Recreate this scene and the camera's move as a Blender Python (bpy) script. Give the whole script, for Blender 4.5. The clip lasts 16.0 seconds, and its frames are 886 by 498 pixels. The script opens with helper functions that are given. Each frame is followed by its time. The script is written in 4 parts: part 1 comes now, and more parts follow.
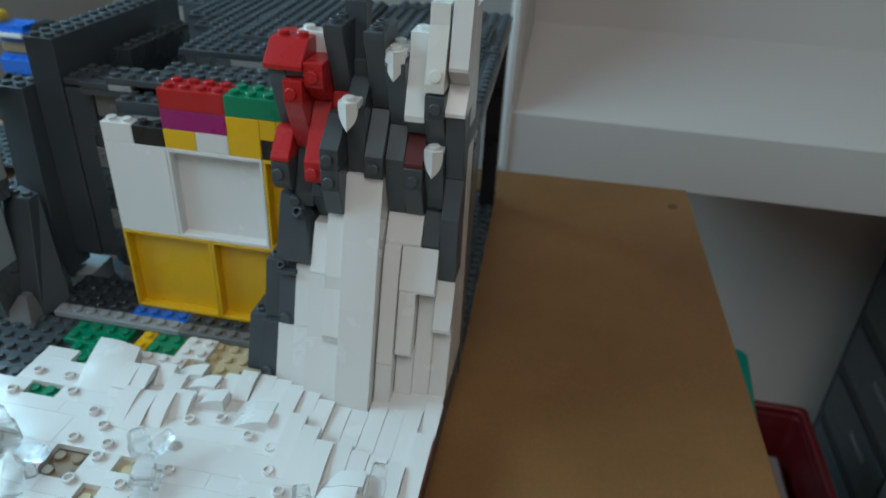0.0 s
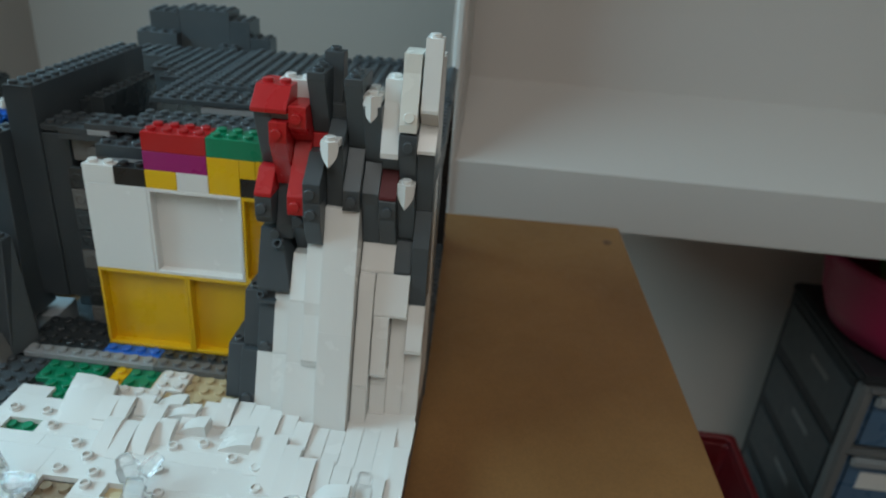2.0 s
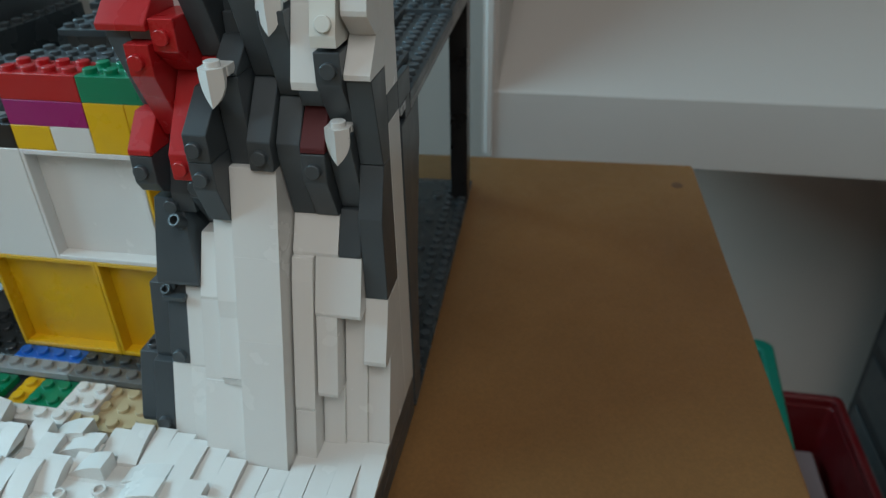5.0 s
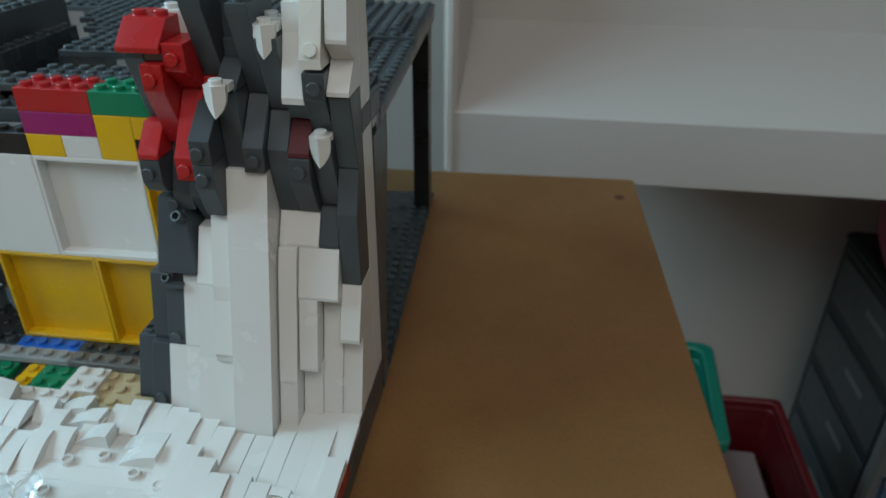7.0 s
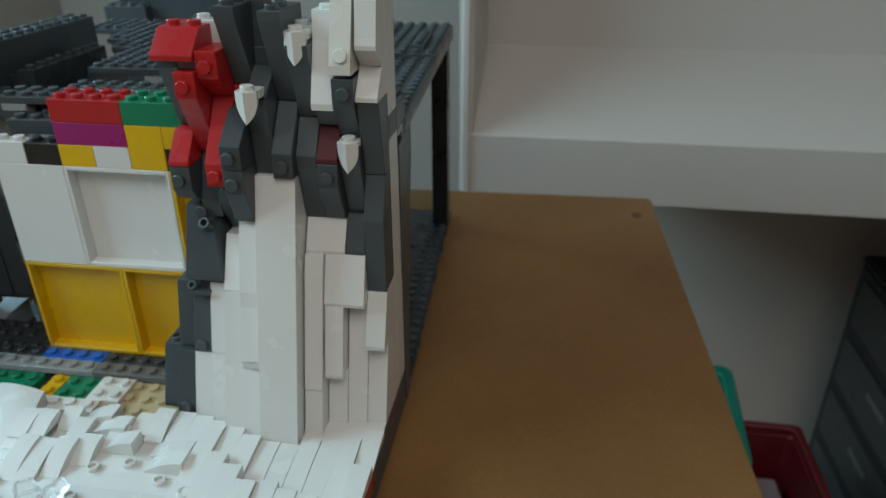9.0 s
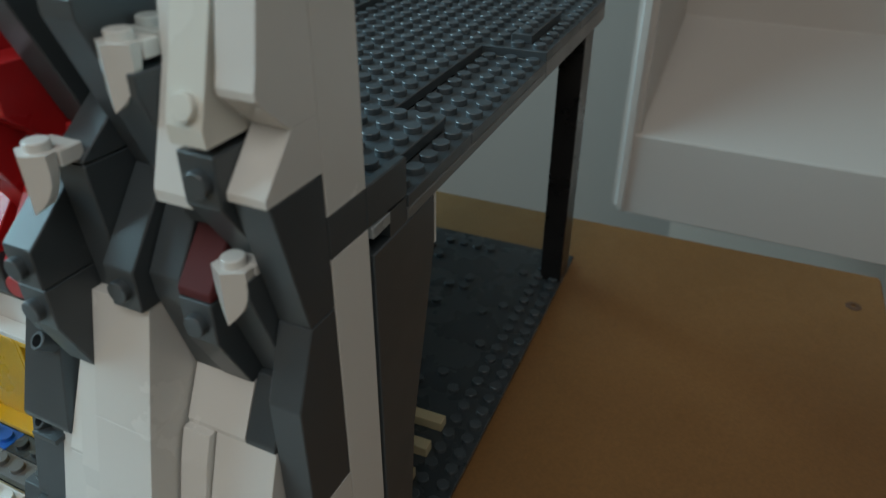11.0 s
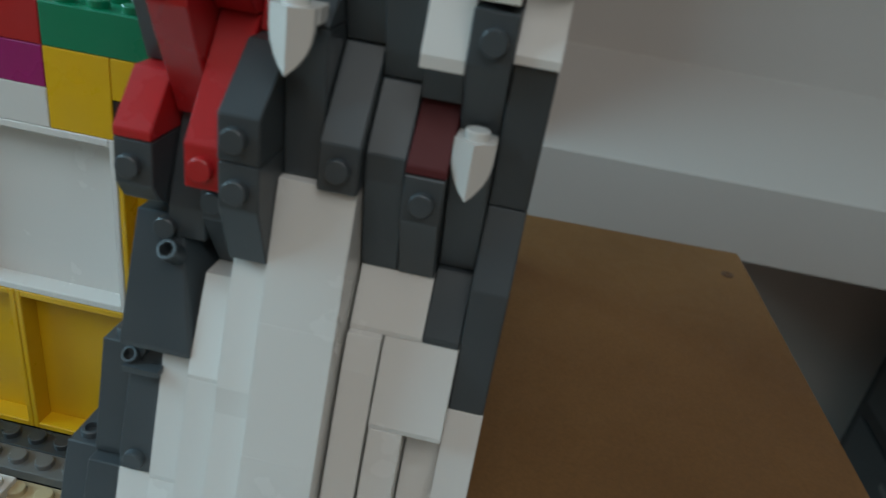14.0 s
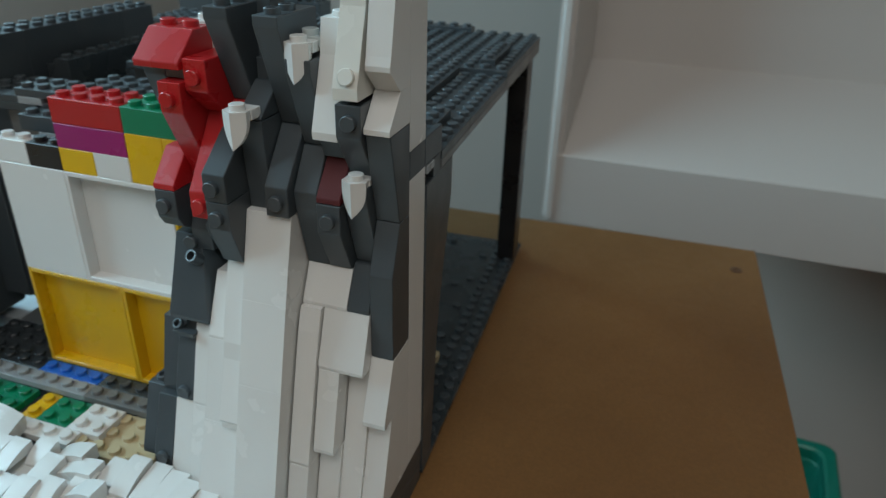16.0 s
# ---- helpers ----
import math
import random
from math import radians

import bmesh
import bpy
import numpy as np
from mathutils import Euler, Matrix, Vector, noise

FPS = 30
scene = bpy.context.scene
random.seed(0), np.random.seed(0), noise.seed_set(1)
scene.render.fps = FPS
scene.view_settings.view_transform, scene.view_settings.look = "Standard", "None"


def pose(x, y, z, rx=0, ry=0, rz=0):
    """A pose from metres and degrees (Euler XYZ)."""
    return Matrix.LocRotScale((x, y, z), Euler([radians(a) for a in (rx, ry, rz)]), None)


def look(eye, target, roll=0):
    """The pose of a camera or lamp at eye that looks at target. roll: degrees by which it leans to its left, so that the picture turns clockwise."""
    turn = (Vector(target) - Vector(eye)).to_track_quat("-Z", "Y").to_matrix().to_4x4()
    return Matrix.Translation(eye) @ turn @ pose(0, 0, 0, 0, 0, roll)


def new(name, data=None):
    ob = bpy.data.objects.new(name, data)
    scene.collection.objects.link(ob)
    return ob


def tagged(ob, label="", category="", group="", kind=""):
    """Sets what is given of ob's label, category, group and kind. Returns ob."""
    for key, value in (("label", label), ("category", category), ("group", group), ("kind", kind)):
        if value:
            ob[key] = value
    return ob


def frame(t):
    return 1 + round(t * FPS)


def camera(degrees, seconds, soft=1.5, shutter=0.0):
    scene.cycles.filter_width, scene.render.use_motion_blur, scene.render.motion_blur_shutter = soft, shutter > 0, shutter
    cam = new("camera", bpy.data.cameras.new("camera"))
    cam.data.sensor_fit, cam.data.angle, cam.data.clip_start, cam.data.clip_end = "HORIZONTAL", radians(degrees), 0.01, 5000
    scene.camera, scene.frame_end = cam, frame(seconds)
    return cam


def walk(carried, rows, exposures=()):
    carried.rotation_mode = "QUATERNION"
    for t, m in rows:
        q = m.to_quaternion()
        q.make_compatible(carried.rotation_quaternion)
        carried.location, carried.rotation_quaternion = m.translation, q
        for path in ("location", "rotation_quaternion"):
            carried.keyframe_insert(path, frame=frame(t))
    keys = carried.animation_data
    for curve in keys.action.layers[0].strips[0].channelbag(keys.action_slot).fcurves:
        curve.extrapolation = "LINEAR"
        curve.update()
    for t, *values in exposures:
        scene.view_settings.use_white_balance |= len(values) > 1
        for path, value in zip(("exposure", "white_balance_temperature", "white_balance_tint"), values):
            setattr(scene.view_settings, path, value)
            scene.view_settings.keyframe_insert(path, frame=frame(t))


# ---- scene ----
cam = camera(63.94, 16.0, 1.3, 0.2)
PATH = [
    (0, (0.21426, -0.27937, 0.23136), (0.14151, 0.14372, -0.02496), 2.90),
    (0.2, (0.21188, -0.30249, 0.23672), (0.14601, 0.13004, -0.00532), 3.59),
    (0.5, (0.19998, -0.32253, 0.23811), (0.14351, 0.11442, 0.00172), 4.25),
    (0.8, (0.20298, -0.32097, 0.23486), (0.17640, 0.12641, 0.01317), 5.89),
    (1, (0.20515, -0.31967, 0.23163), (0.18700, 0.12782, 0.00932), 6.25),
    (1.5, (0.20149, -0.31878, 0.23443), (0.18231, 0.12994, 0.01470), 5.94),
    (2, (0.20076, -0.31323, 0.23390), (0.17269, 0.13460, 0.01331), 4.45),
    (2.5, (0.19644, -0.31486, 0.23365), (0.15807, 0.12956, 0.00779), 3.10),
    (3, (0.19370, -0.31555, 0.23238), (0.14582, 0.12542, 0.00162), 1.41),
    (3.5, (0.19318, -0.30577, 0.21903), (0.12087, 0.11963, -0.03357), -1.11),
    (3.8, (0.20066, -0.27590, 0.21166), (0.12658, 0.14670, -0.04509), -2.35),
    (4, (0.20718, -0.24377, 0.20251), (0.13559, 0.17992, -0.05315), -2.25),
    (4.2, (0.21229, -0.20853, 0.19437), (0.14154, 0.21289, -0.06524), -2.01),
    (6.3, (0.25367, -0.23655, 0.20874), (0.14934, 0.18002, -0.04735), -0.43),
    (6.5, (0.24749, -0.25042, 0.20962), (0.16072, 0.17422, -0.03969), 0.15),
    (7, (0.23939, -0.25066, 0.20891), (0.18135, 0.18052, -0.03749), 0.42),
    (7.5, (0.23755, -0.25895, 0.20589), (0.18764, 0.17647, -0.03478), 1.01),
    (8, (0.23189, -0.26052, 0.20841), (0.17908, 0.17778, -0.02635), 0.56),
    (8.2, (0.23229, -0.26183, 0.20812), (0.17457, 0.18015, -0.01844), 0.28),
    (10.3, (0.23603, -0.18242, 0.18890), (0.15111, 0.24949, -0.04825), -0.03),
    (10.5, (0.2336, -0.1404, 0.1917), (0.1181, 0.2937, -0.0709), -0.15),
    (10.7, (0.23854, -0.11525, 0.19180), (0.09180, 0.28609, -0.06780), -0.22),
    (11, (0.24448, -0.10008, 0.18846), (0.06108, 0.28550, -0.07171), 0.19),
    (11.2, (0.24917, -0.09156, 0.18729), (0.04555, 0.28684, -0.06834), 0.49),
    (11.5, (0.25123, -0.07590, 0.19042), (0.03412, 0.29933, -0.05870), -0.71),
    (11.8, (0.24277, -0.07339, 0.19356), (0.02443, 0.30130, -0.05532), 0.23),
    (12, (0.23671, -0.07846, 0.19294), (0.01943, 0.29619, -0.05692), 0.78),
    (12.3, (0.22125, -0.08766, 0.18789), (0.02248, 0.29592, -0.06382), 1.36),
    (12.5, (0.20821, -0.09131, 0.18854), (0.03536, 0.30358, -0.06481), 2.39),
    (12.8, (0.19211, -0.10316, 0.19014), (0.06043, 0.31186, -0.05566), 4.96),
    (13, (0.18323, -0.11371, 0.18960), (0.08124, 0.31133, -0.05317), 6.02),
    (13.2, (0.17834, -0.12192, 0.18554), (0.09761, 0.30859, -0.05559), 7.45),
    (13.5, (0.16573, -0.13580, 0.17425), (0.10169, 0.29935, -0.06355), 8.19),
    (13.7, (0.16305, -0.13878, 0.16820), (0.11143, 0.30000, -0.06591), 9.64),
    (14, (0.17235, -0.14394, 0.16001), (0.13245, 0.29922, -0.06805), 9.41),
    (14.2, (0.18641, -0.14275, 0.15785), (0.14071, 0.30337, -0.06326), 8.89),
    (14.5, (0.19428, -0.14959, 0.16769), (0.15393, 0.29381, -0.05985), 8.17),
    (14.7, (0.19517, -0.15860, 0.17050), (0.14043, 0.28655, -0.05050), 7.39),
    (15, (0.19527, -0.17016, 0.17947), (0.12863, 0.27993, -0.02785), 6.34),
    (15.3, (0.20635, -0.18340, 0.18632), (0.11699, 0.26575, -0.01438), 4.76),
    (15.5, (0.22316, -0.19093, 0.20135), (0.13137, 0.25492, -0.00551), 3.66),
    (15.8, (0.23769, -0.20290, 0.19918), (0.13749, 0.23164, -0.02696), 2.86),
    (16, (0.24840, -0.19656, 0.19709), (0.11268, 0.22723, -0.03091), 1.70),
]
EXPOSURES = [(0, -0.17, 6350, 10), (1, -0.16, 6750, 10), (2.5, -0.13, 6700, 10), (3.5, -0.13, 6350, 10), (4, -0.12, 6600, 10), (6.5, -0.18, 6550, 10), (8.2, -0.16, 6800, 10), (10.5, -0.2, 6850, 10), (12, -0.34, 6900, 10), (13, -0.37, 6650, 10), (14, -0.34, 6600, 10), (15, -0.17, 6700, 10), (16, -0.13, 6650, 10)]
walk(cam, [(t, look(eye, target, roll)) for t, eye, target, roll in PATH], EXPOSURES)
cam.data.dof.use_dof, cam.data.dof.focus_distance, cam.data.dof.aperture_fstop = True, 0.205, 19.0

# ---- world and light ----
world = bpy.data.worlds.new("daylight")
scene.world = world
world.use_nodes = True
wn = world.node_tree
sky = wn.nodes.new("ShaderNodeTexSky")
sky.sky_type, sky.sun_disc = "NISHITA", False
sky.sun_elevation, sky.sun_rotation = radians(40), radians(120)
wn.nodes["Background"].inputs[1].default_value = 0.10
wn.links.new(sky.outputs[0], wn.nodes["Background"].inputs[0])


def window_lamp(name, eye, target, width, height, watts, colour):
    lamp = bpy.data.lights.new(name, "AREA")
    lamp.shape, lamp.size, lamp.size_y, lamp.energy, lamp.color = "RECTANGLE", width, height, watts, colour
    ob = new(name, lamp)
    ob.matrix_world = look(eye, target)
    return ob


# the roof window low on the left lights the table from the side; an added fill lamp stands over and behind the camera
window_lamp("roof_window_light", (-0.832, 0.02, 0.638), (-0.332, 0.02, 0.138), 1.32, 0.46, 21.0, (0.45, 0.79, 0.97))
# unseen fill lamp, added to brighten the tops and front faces
window_lamp("overhead_fill_light", (0.40, -1.00, 1.384), (0.40, -0.99999, 0.0), 1.0, 1.1, 11.8, (0.98, 1.0, 0.965))

# ---- materials ----


def nodes_of(name):
    m = bpy.data.materials.new(name)
    m.use_nodes = True
    return m, m.node_tree, m.node_tree.nodes["Principled BSDF"]


def add(tree, kind, **values):
    n = tree.nodes.new(kind)
    for key, value in values.items():
        n.inputs[key].default_value = value
    return n


def abs_plastic(name, colour, rough=0.28, vary=0.10, dust=0.10):
    """Moulded toy-brick plastic: gloss broken by handling marks, faint dust and a small spread of shade from brick to brick."""
    m, t, b = nodes_of(name)
    geo = t.nodes.new("ShaderNodeNewGeometry")
    info = t.nodes.new("ShaderNodeObjectInfo")
    fine = add(t, "ShaderNodeTexNoise", Scale=900.0, Detail=4.0)
    broad = add(t, "ShaderNodeTexNoise", Scale=60.0, Detail=5.0)
    t.links.new(geo.outputs["Position"], fine.inputs["Vector"])
    t.links.new(geo.outputs["Position"], broad.inputs["Vector"])
    spread = add(t, "ShaderNodeMapRange")
    spread.inputs["To Min"].default_value, spread.inputs["To Max"].default_value = 1.0 - vary, 1.0 + vary * 0.4
    t.links.new(info.outputs["Random"], spread.inputs["Value"])
    shade = add(t, "ShaderNodeMix")
    shade.data_type, shade.blend_type = "RGBA", "MULTIPLY"
    shade.inputs["Factor"].default_value = 1.0
    shade.inputs["A"].default_value = (*colour, 1)
    t.links.new(spread.outputs["Result"], shade.inputs["B"])
    ramp = add(t, "ShaderNodeMapRange")
    ramp.inputs["From Min"].default_value, ramp.inputs["From Max"].default_value = 0.42, 0.72
    ramp.inputs["To Max"].default_value = dust
    t.links.new(broad.outputs["Fac"], ramp.inputs["Value"])
    dusty = add(t, "ShaderNodeMix")
    dusty.data_type = "RGBA"
    grey = [0.75 * c + 0.25 * 0.32 for c in colour]
    dusty.inputs["B"].default_value = (*grey, 1)
    t.links.new(ramp.outputs["Result"], dusty.inputs["Factor"])
    t.links.new(shade.outputs["Result"], dusty.inputs["A"])
    t.links.new(dusty.outputs["Result"], b.inputs["Base Color"])
    gloss = add(t, "ShaderNodeMapRange")
    gloss.inputs["From Min"].default_value, gloss.inputs["From Max"].default_value = 0.3, 0.75
    gloss.inputs["To Min"].default_value, gloss.inputs["To Max"].default_value = rough, rough + 0.16
    t.links.new(broad.outputs["Fac"], gloss.inputs["Value"])
    t.links.new(gloss.outputs["Result"], b.inputs["Roughness"])
    bump = add(t, "ShaderNodeBump", Strength=0.06, Distance=0.0002)
    t.links.new(fine.outputs["Fac"], bump.inputs["Height"])
    t.links.new(bump.outputs["Normal"], b.inputs["Normal"])
    b.inputs["IOR"].default_value = 1.52
    return m


WHITE = abs_plastic("white_plastic", (0.70, 0.69, 0.665), 0.15, 0.04, 0.04)
CREAM = abs_plastic("yellowed_white_plastic", (0.70, 0.69, 0.635), 0.17, 0.03, 0.04)
DARK = abs_plastic("dark_grey_plastic", (0.054, 0.066, 0.074), 0.29, 0.14)
# darker copy of the dark grey; on inner parts shade is put into the colour
DARKER = abs_plastic("shaded_dark_grey_plastic", (0.034, 0.041, 0.045), 0.2, 0.14)
LIGHT_GREY = abs_plastic("light_grey_plastic", (0.30, 0.32, 0.33), 0.26, 0.08)
MID_GREY = abs_plastic("warm_grey_plastic", (0.15, 0.152, 0.15), 0.28, 0.10)
ROCK_GREY = abs_plastic("rock_grey_plastic", (0.085, 0.095, 0.10), 0.24, 0.10)
RED = abs_plastic("red_plastic", (0.44, 0.014, 0.017), 0.23, 0.06)
MAROON = abs_plastic("dark_red_plastic", (0.085, 0.004, 0.006), 0.6, 0.06)
YELLOW = abs_plastic("yellow_plastic", (0.72, 0.42, 0.008), 0.24, 0.05)
GREEN = abs_plastic("green_plastic", (0.0, 0.20, 0.095), 0.24, 0.06)
MAGENTA = abs_plastic("magenta_plastic", (0.30, 0.012, 0.13), 0.24, 0.05)
BLACK = abs_plastic("black_plastic", (0.012, 0.012, 0.013), 0.22, 0.05)
BLUE = abs_plastic("blue_plastic", (0.010, 0.12, 0.50), 0.24, 0.06)
FROSTED = abs_plastic("frosted_clear_plastic", (0.46, 0.49, 0.48), 0.12, 0.02)
TAN = abs_plastic("tan_plastic", (0.50, 0.40, 0.24), 0.26, 0.06)
TAN_DARK = abs_plastic("brownish_tan_plastic", (0.26, 0.19, 0.12), 0.28, 0.06)
TEAL_BIN = abs_plastic("teal_bin_plastic", (0.0, 0.17, 0.115), 0.4, 0.05)
RED_BIN = abs_plastic("red_bin_plastic", (0.12, 0.004, 0.006), 0.4, 0.05)
PINK = abs_plastic("pink_bowl_plastic", (0.40, 0.02, 0.075), 0.35, 0.05)
LEAF_GREEN = abs_plastic("light_green_plastic", (0.16, 0.40, 0.06), 0.35, 0.05)
TOWER_GREY = abs_plastic("charcoal_plastic", (0.016, 0.018, 0.020), 0.45, 0.05)
DRAWER_BLUE = abs_plastic("smoky_blue_plastic", (0.085, 0.16, 0.26), 0.22, 0.08)
SMOKY = abs_plastic("smoky_grey_plastic", (0.036, 0.046, 0.050), 0.3, 0.08)
CLOUDY = abs_plastic("cloudy_bag_plastic", (0.26, 0.20, 0.20), 0.35, 0.05)
PAPER = abs_plastic("label_paper", (0.78, 0.78, 0.75), 0.7, 0.04)


def clear_plastic():
    """Clear moulded plastic: glass-like, with sharp edges, thin enough to let some light straight through."""
    m, t, b = nodes_of("clear_plastic")
    b.inputs["Base Color"].default_value = (1.0, 1.0, 1.0, 1)
    b.inputs["Transmission Weight"].default_value = 1.0
    b.inputs["Roughness"].default_value = 0.0
    b.inputs["IOR"].default_value = 1.53
    see = t.nodes.new("ShaderNodeBsdfTransparent")
    mix = t.nodes.new("ShaderNodeMixShader")
    mix.inputs[0].default_value = 0.78
    t.links.new(see.outputs[0], mix.inputs[1])
    t.links.new(b.outputs[0], mix.inputs[2])
    t.links.new(mix.outputs[0], t.nodes["Material Output"].inputs["Surface"])
    return m


CLEAR = clear_plastic()


def fibreboard():
    """Brown hardboard: fine fibre speckle, broad blotches and scuffs."""
    m, t, b = nodes_of("brown_fibreboard")
    geo = t.nodes.new("ShaderNodeNewGeometry")
    fibre = add(t, "ShaderNodeTexNoise", Scale=700.0, Detail=6.0)
    blotch = add(t, "ShaderNodeTexNoise", Scale=9.0, Detail=6.0)
    scuff = add(t, "ShaderNodeTexNoise", Scale=45.0, Detail=4.0, Distortion=1.5)
    for n in (fibre, blotch, scuff):
        t.links.new(geo.outputs["Position"], n.inputs["Vector"])
    ramp = t.nodes.new("ShaderNodeValToRGB")
    ramp.color_ramp.elements[0].position, ramp.color_ramp.elements[1].position = 0.30, 0.74
    ramp.color_ramp.elements[0].color, ramp.color_ramp.elements[1].color = (0.180, 0.083, 0.024, 1), (0.250, 0.122, 0.039, 1)
    t.links.new(blotch.outputs["Fac"], ramp.inputs["Fac"])
    speck = add(t, "ShaderNodeMix")
    speck.data_type, speck.blend_type = "RGBA", "OVERLAY"
    speck.inputs["Factor"].default_value = 0.22
    t.links.new(ramp.outputs["Color"], speck.inputs["A"])
    t.links.new(fibre.outputs["Fac"], speck.inputs["B"])
    t.links.new(speck.outputs["Result"], b.inputs["Base Color"])
    gloss = add(t, "ShaderNodeMapRange")
    gloss.inputs["To Min"].default_value, gloss.inputs["To Max"].default_value = 0.42, 0.66
    t.links.new(scuff.outputs["Fac"], gloss.inputs["Value"])
    t.links.new(gloss.outputs["Result"], b.inputs["Roughness"])
    bump = add(t, "ShaderNodeBump", Strength=0.12, Distance=0.0004)
    t.links.new(fibre.outputs["Fac"], bump.inputs["Height"])
    t.links.new(bump.outputs["Normal"], b.inputs["Normal"])
    return m


BOARD = fibreboard()


def wall_paint(name, colour, rough=0.75):
    m, t, b = nodes_of(name)
    geo = t.nodes.new("ShaderNodeNewGeometry")
    grain = add(t, "ShaderNodeTexNoise", Scale=220.0, Detail=5.0)
    stain = add(t, "ShaderNodeTexNoise", Scale=3.0, Detail=4.0)
    for n in (grain, stain):
        t.links.new(geo.outputs["Position"], n.inputs["Vector"])
    ramp = t.nodes.new("ShaderNodeValToRGB")
    ramp.color_ramp.elements[0].color = (*[c * 0.93 for c in colour], 1)
    ramp.color_ramp.elements[1].color = (*colour, 1)
    t.links.new(stain.outputs["Fac"], ramp.inputs["Fac"])
    t.links.new(ramp.outputs["Color"], b.inputs["Base Color"])
    b.inputs["Roughness"].default_value = rough
    bump = add(t, "ShaderNodeBump", Strength=0.15, Distance=0.0006)
    t.links.new(grain.outputs["Fac"], bump.inputs["Height"])
    t.links.new(bump.outputs["Normal"], b.inputs["Normal"])
    return m


WALL = wall_paint("white_wall_paint", (0.50, 0.42, 0.37))
CEILING = wall_paint("ceiling_paint", (0.60, 0.60, 0.59))
RECESS = wall_paint("recess_wall_paint", (0.66, 0.53, 0.45))
FLOOR = wall_paint("grey_floor_covering", (0.16, 0.145, 0.13), 0.6)
UNIT = wall_paint("white_lacquer", (0.56, 0.515, 0.48), 0.6)
SCREW = abs_plastic("dull_brass_screw", (0.10, 0.045, 0.022), 0.4, 0.02)

# ---- building helpers: all sizes below are in millimetres ----
S, B, P = 8.0, 9.6, 3.2  # stud pitch, brick height, plate height
ORIGIN = {}


def thing(name, at=(0, 0, 0), turn=0.0, label="", category="", group="", kind=""):
    ob = new(name)
    ob.empty_display_size = 0.01
    ob.matrix_world = pose(at[0] / 1000, at[1] / 1000, at[2] / 1000, 0, 0, turn)
    ORIGIN[ob.name] = Vector(at)
    return tagged(ob, label, category, group, kind)


def part(name, bm, material, parent=None, label=""):
    mesh = bpy.data.meshes.new(name)
    off = ORIGIN[parent.name] if parent else Vector((0, 0, 0))
    bmesh.ops.translate(bm, vec=-off, verts=bm.verts)
    bmesh.ops.scale(bm, vec=(0.001, 0.001, 0.001), verts=bm.verts)
    bm.to_mesh(mesh)
    bm.free()
    mesh.materials.append(material)
    ob = new(name, mesh)
    if parent:
        ob.parent = parent
        ORIGIN[ob.name] = off
    return tagged(ob, label)


def solid(bm, verts, faces):
    vs = [bm.verts.new(v) for v in verts]
    return [bm.faces.new([vs[i] for i in f]) for f in faces]


def box(bm, x0, x1, y0, y1, z0, z1):
    solid(bm, [(x, y, z) for z in (z0, z1) for x, y in ((x0, y0), (x1, y0), (x1, y1), (x0, y1))],
          [(3, 2, 1, 0), (4, 5, 6, 7), (0, 1, 5, 4), (1, 2, 6, 5), (2, 3, 7, 6), (3, 0, 4, 7)])


def prism(bm, profile, x0, x1):
    """A profile of (y, z) points drawn out along x."""
    n = len(profile)
    verts = [(x0, y, z) for y, z in profile] + [(x1, y, z) for y, z in profile]
    area = sum(profile[i][0] * profile[(i + 1) % n][1] - profile[(i + 1) % n][0] * profile[i][1] for i in range(n))
    order = list(range(n)) if area > 0 else list(range(n))[::-1]
    faces = [tuple(order[::-1]), tuple(n + i for i in order)]
    faces += [(order[k], order[(k + 1) % n], n + order[(k + 1) % n], n + order[k]) for k in range(n)]
    solid(bm, verts, faces)


def rounded(bm, offset=0.3, segments=1):
    bmesh.ops.recalc_face_normals(bm, faces=bm.faces)
    bmesh.ops.bevel(bm, geom=list(bm.edges), offset=offset, segments=segments, affect="EDGES", clamp_overlap=True)


def barrel(bm, base, axis, radius, height, sides=14, bore=0.0, tip=None):
    """A round stud standing on base along axis; bore makes it hollow."""
    axis = Vector(axis).normalized()
    side = axis.orthogonal().normalized()
    up = axis.cross(side)
    base = Vector(base)
    tip = radius if tip is None else tip

    def ring(r, h):
        return [bm.verts.new(base + axis * h + (side * math.cos(a) + up * math.sin(a)) * r) for a in (2 * math.pi * i / sides for i in range(sides))]

    def band(lo, hi, smooth=True):
        for i in range(sides):
            f = bm.faces.new((lo[i], lo[(i + 1) % sides], hi[(i + 1) % sides], hi[i]))
            f.smooth = smooth

    edge = min(0.22, radius * 0.12)
    band(ring(radius, 0), ring(tip, height - edge))
    band(ring(tip, height - edge), ring(tip - edge, height), False)
    if bore:
        band(ring(tip - edge, height), ring(bore, height), False)
        band(ring(bore, height), ring(bore, height * 0.15))
        bm.faces.new(ring(bore, height * 0.15))
    else:
        bm.faces.new(ring(tip - edge, height))


def stud(bm, x, y, z, bore=0.0):
    barrel(bm, (x, y, z), (0, 0, 1), 2.42, 1.75, 14, bore)


def front_stud(bm, x, y, z, bore=0.0, tilt=0.0):
    barrel(bm, (x, y, z), (0, -1, tilt), 2.42, 1.75, 14, bore)


def brick_mesh(bm, x0, nx, y0, ny, z0, z1, studs=True, gap=0.08, skip=()):
    box(bm, x0 + gap, x0 + nx * S - gap, y0 + gap, y0 + ny * S - gap, z0, z1)
    rounded(bm, 0.22)
    if studs:
        for i in range(nx):
            for j in range(ny):
                if (i, j) not in skip:
                    stud(bm, x0 + (i + 0.5) * S, y0 + (j + 0.5) * S, z1)


